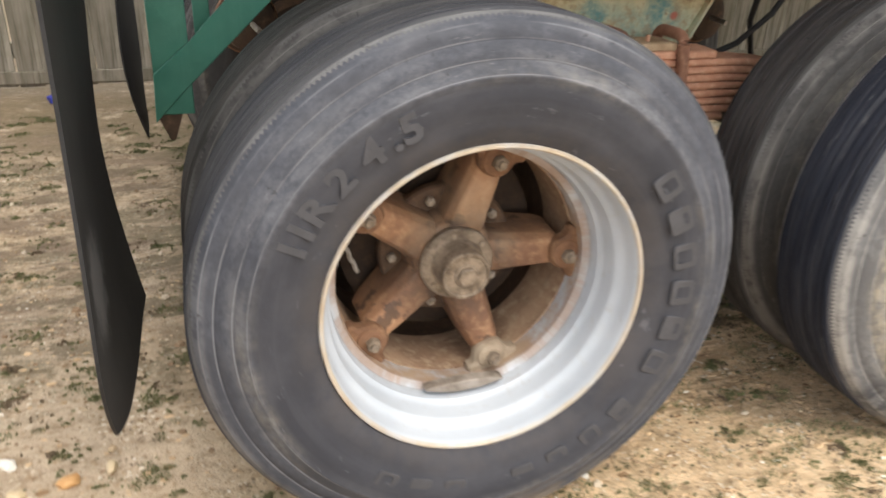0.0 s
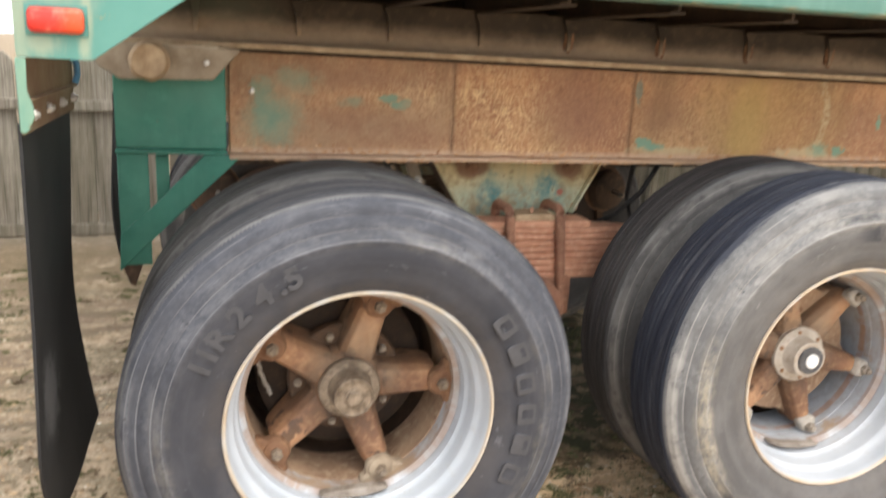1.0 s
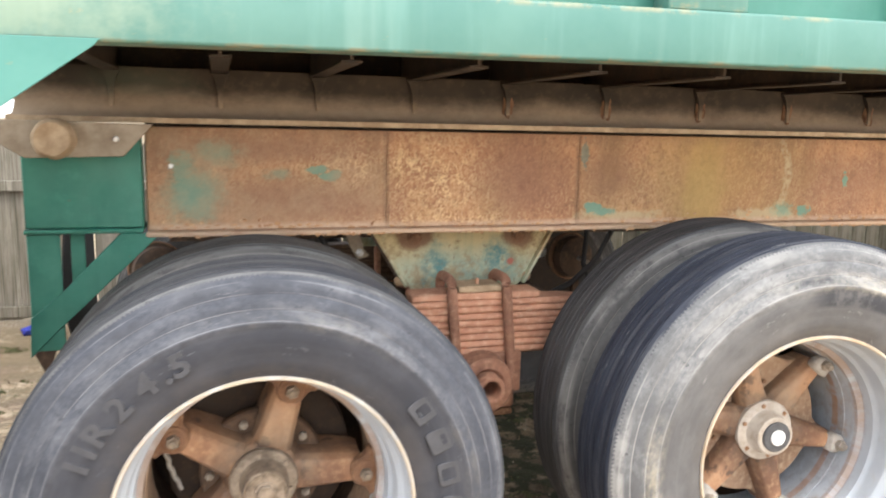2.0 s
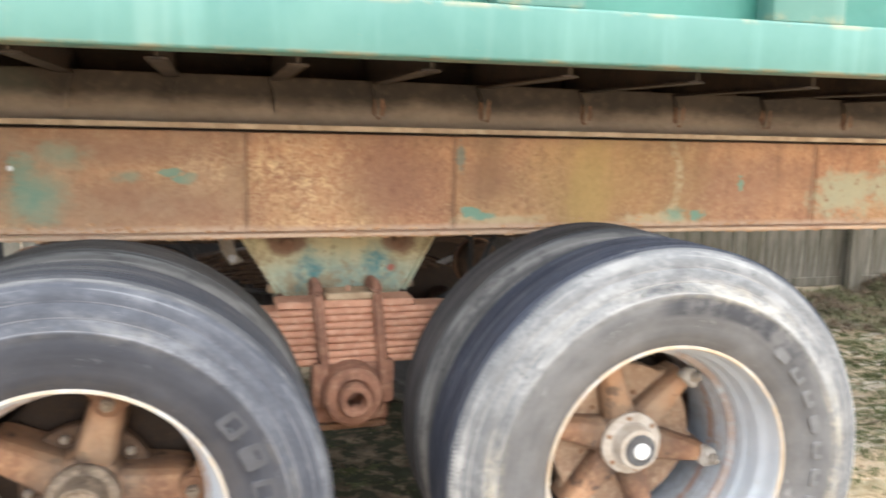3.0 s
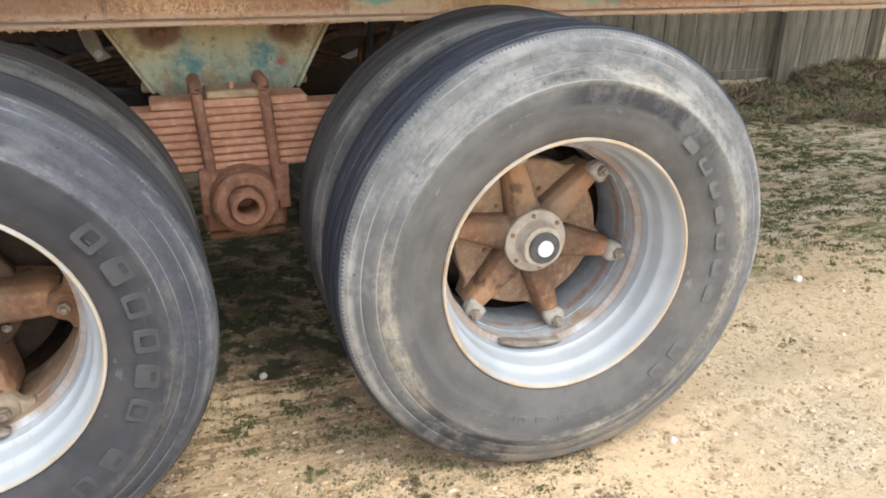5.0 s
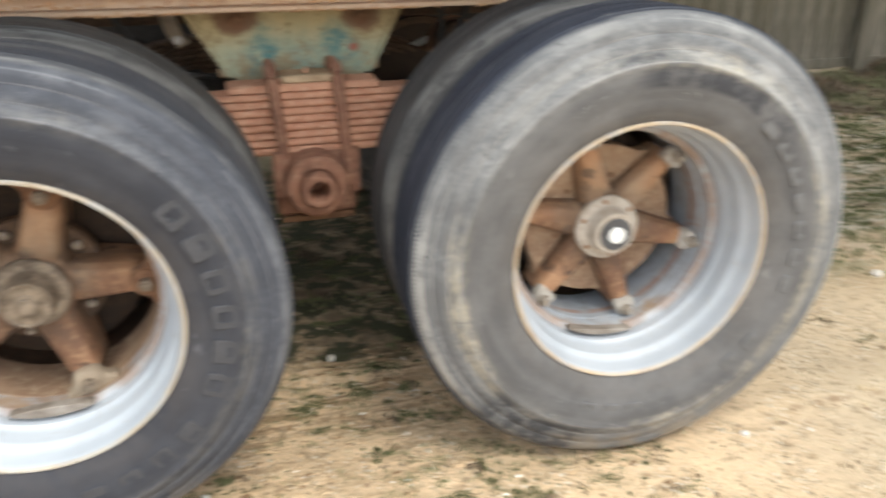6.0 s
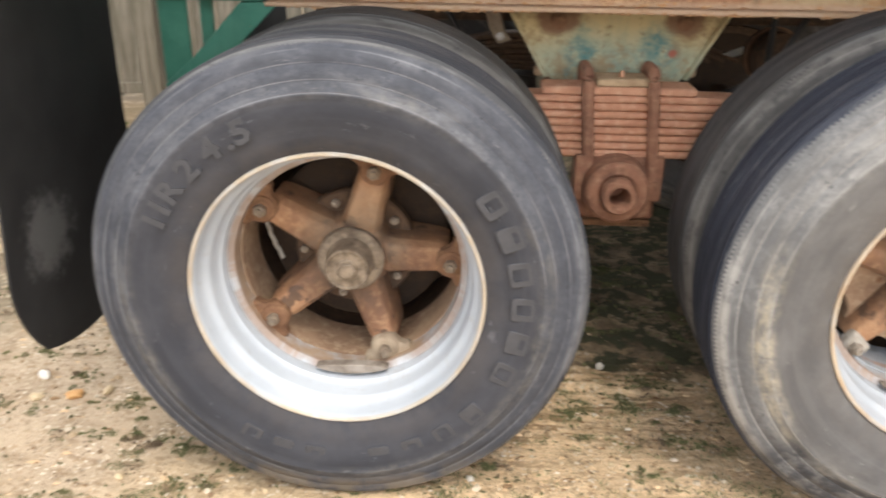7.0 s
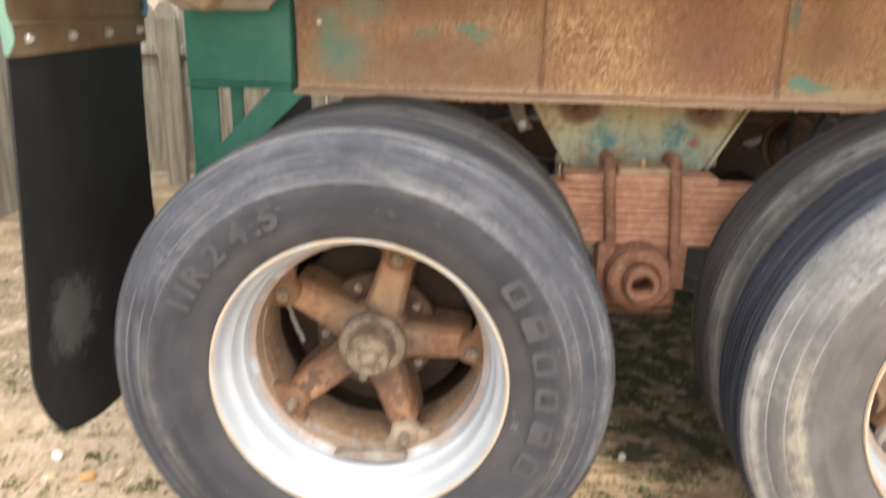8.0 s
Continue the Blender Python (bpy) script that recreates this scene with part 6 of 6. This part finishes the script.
def low_chance(x, y):
    n = 0.5 + 0.6 * noise.noise(Vector((x * 1.1, y * 2.6, 15.0))) + 0.55 * noise.noise(Vector((x * 6.0, y * 9.0, 18.0)))
    return max(0.0, min(1.0, (n - 0.25) * 1.6)) * min(max((y - 0.55) / 0.4, 0.0), 1.0)


def low_look():
    g = Graph("grey_green_moss")
    r, spot = g.island(), g.noise(5, 3, 0.6)
    c = g.mix(r, (0.060, 0.084, 0.028), (0.215, 0.24, 0.095))
    c = g.mix(g.ramp(spot, 0.58, 0.68), c, g.mix(r, (0.12, 0.095, 0.06), (0.30, 0.23, 0.145)))
    return g.done(c, 0.9)


stuff("low_moss", scatter(15000, 29, (1.9, 6.5, 0.5, 3.2), low_chance, low_tuft), low_look(), "fine grey-green moss over pale sand", "moss")


stuff("moss_bits", scatter(900, 53, (0.1, 1.5, -0.3, 0.64), lambda x, y: max(0.0, min(1.0, 0.5 + 1.4 * noise.noise(Vector((x * 4, y * 9, 25.0))))), low_tuft), TUFT, "small bits of moss between the wheels", "moss")


def clod(r):
    s_ = min(0.0022 * math.exp(abs(r.gauss(0, 0.65))), 0.010)
    vs = [(s_ * a * r.uniform(0.6, 1.3), s_ * b * r.uniform(0.6, 1.3), s_ * c * r.uniform(0.5, 0.9)) for a, b, c in ((1, 0, 0), (0, 1, 0), (-1, 0, 0), (0, -1, 0), (0.1, 0.1, 1))]
    return vs, [(0, 1, 4), (1, 2, 4), (2, 3, 4), (3, 0, 4)]


stuff("soil_crumbs", scatter(9000, 31, (-2.2, 4.4, -0.7, 2.6), lambda x, y: 0.8 if y < 0.6 or x < 0.0 or x > 1.6 else 0.2, clod), plain("dark_soil_crumb", (0.15, 0.10, 0.06), (0.38, 0.27, 0.16), 0.95, 14), "dark crumbs of soil and dead moss", "soil")


def lump(r):
    s_ = min(0.0022 * math.exp(abs(r.gauss(0, 0.5))), 0.009)
    a = r.uniform(0, 6.28)
    ring = [(2.2 * s_ * math.cos(a + k * 1.0472) * r.uniform(0.7, 1.3), s_ * math.sin(a + k * 1.0472) * r.uniform(0.7, 1.3), -0.001) for k in range(6)]
    top = [(0.6 * p[0] + r.uniform(-0.2, 0.2) * s_, 0.6 * p[1], s_ * r.uniform(0.35, 0.7)) for p in ring]
    return ring + top, [(k, (k + 1) % 6, 6 + (k + 1) % 6, 6 + k) for k in range(6)] + [(6, 7, 8, 9, 10, 11)]


def lump_chance(x, y):
    return max(0.0, min(1.0, 0.62 + 1.1 * noise.noise(Vector((x * 5, y * 13, 21.0)))))


def lump_look():
    g = Graph("crumbling_sandy_lumps")
    r = g.island()
    c = g.mix(r, (0.36, 0.235, 0.125), (0.70, 0.51, 0.32))
    c = g.mix(g.ramp(r, 0.45, 0.38), c, (0.24, 0.15, 0.08))
    c = g.mix(g.ramp(r, 0.22, 0.18), c, (0.11, 0.10, 0.048))
    c = g.mix(g.ramp(r, 0.95, 0.96), c, (0.84, 0.79, 0.70))
    return g.done(c, 0.95, 0, g.noise(300, 3), 0.5, 0.001)


LUMPS = lump_look()
stuff("sand_lumps", scatter(2600, 37, (0.10, 1.45, -0.35, 0.66), lump_chance, lump), LUMPS, "broken sandy lumps between the wheels", "soil")
stuff("sand_grains", scatter(2000, 43, (-2.0, 0.10, -0.3, 1.5), lump_chance, lump), LUMPS, "broken sandy lumps behind the trailer", "soil")


def blade(r):
    """A few dry stalks from one root."""
    vs, fs = [], []
    h0 = r.uniform(0.0, 0.035)
    for k in range(r.randint(3, 7)):
        a, l, w = r.uniform(0, 6.28), r.uniform(0.03, 0.10), r.uniform(0.0016, 0.0040)
        lean = r.uniform(0.8, 1.5)
        c, d = math.cos(a), math.sin(a)
        p, q = (0.5 * l * math.sin(lean), h0 + 0.6 * l * math.cos(lean)), (l * math.sin(lean) * 1.1, h0 + l * math.cos(lean) * 0.8)
        b = len(vs)
        vs += [(-w * d, w * c, h0), (w * d, -w * c, h0), (p[0] * c + w * d, p[0] * d - w * c, p[1]), (p[0] * c - w * d, p[0] * d + w * c, p[1]), (q[0] * c, q[0] * d, q[1])]
        fs += [(b, b + 1, b + 2, b + 3), (b + 3, b + 2, b + 4)]
    return vs, fs


def brush_look():
    g = Graph("dry_grass_and_brush")
    r, spot = g.island(), g.noise(4, 3, 0.6)
    c = g.mix(r, (0.105, 0.073, 0.046), (0.34, 0.25, 0.165))
    c = g.mix(g.ramp(spot, 0.44, 0.56, 0.0, 0.85), c, g.mix(r, (0.088, 0.098, 0.040), (0.29, 0.285, 0.14)))
    return g.done(c, 0.9)


def brush_chance(x, y):
    clump = max(0.0, 0.55 + 0.9 * noise.noise(Vector((x * 1.6, y * 2.2, 21.0))))
    start = min(max((y - (2.62 - 0.3 * (x - 4.25))) / 0.35, 0.0), 1.0)
    bare = 1.0 - math.exp(-(((x - 5.03) / 0.13) ** 2) - ((y - 3.13) / 0.14) ** 2)
    return min(1.0, clump * start * bare * (1.3 if x > 5.4 else 0.8))


stuff("dry_brush", scatter(24000, 47, (3.6, 8.6, 2.3, 3.60), brush_chance, blade), brush_look(), "dry brown grass and moss heaped along the fence", "brush")


def ledge_lichen():
    r = random.Random(77)
    verts, faces = [], []
    for k in range(-1, 8):
        x0 = 0.395 + 0.70 * k
        for n in range(260):
            near = r.random() < 0.6
            x = x0 + 0.49 - abs(r.gauss(0, 0.05)) if near else x0 + r.uniform(0.0, 0.49)
            y, w = r.uniform(0.055, 0.102), r.uniform(0.002, 0.007)
            h = r.uniform(0.002, 0.022 if near else 0.008)
            b = len(verts)
            verts += [(x - w, y, 1.612), (x + w, y - w, 1.612), (x, y + w, 1.612), (x + r.uniform(-w, w), y, 1.612 + h)]
            faces += [(b, b + 1, b + 3), (b + 1, b + 2, b + 3), (b + 2, b, b + 3)]
    return verts, faces


stuff("ledge_lichen", ledge_lichen(), plain("yellow_lichen", (0.30, 0.24, 0.08), (0.46, 0.38, 0.16), 0.9), "yellow lichen and dirt on the side rail ledge", "lichen")
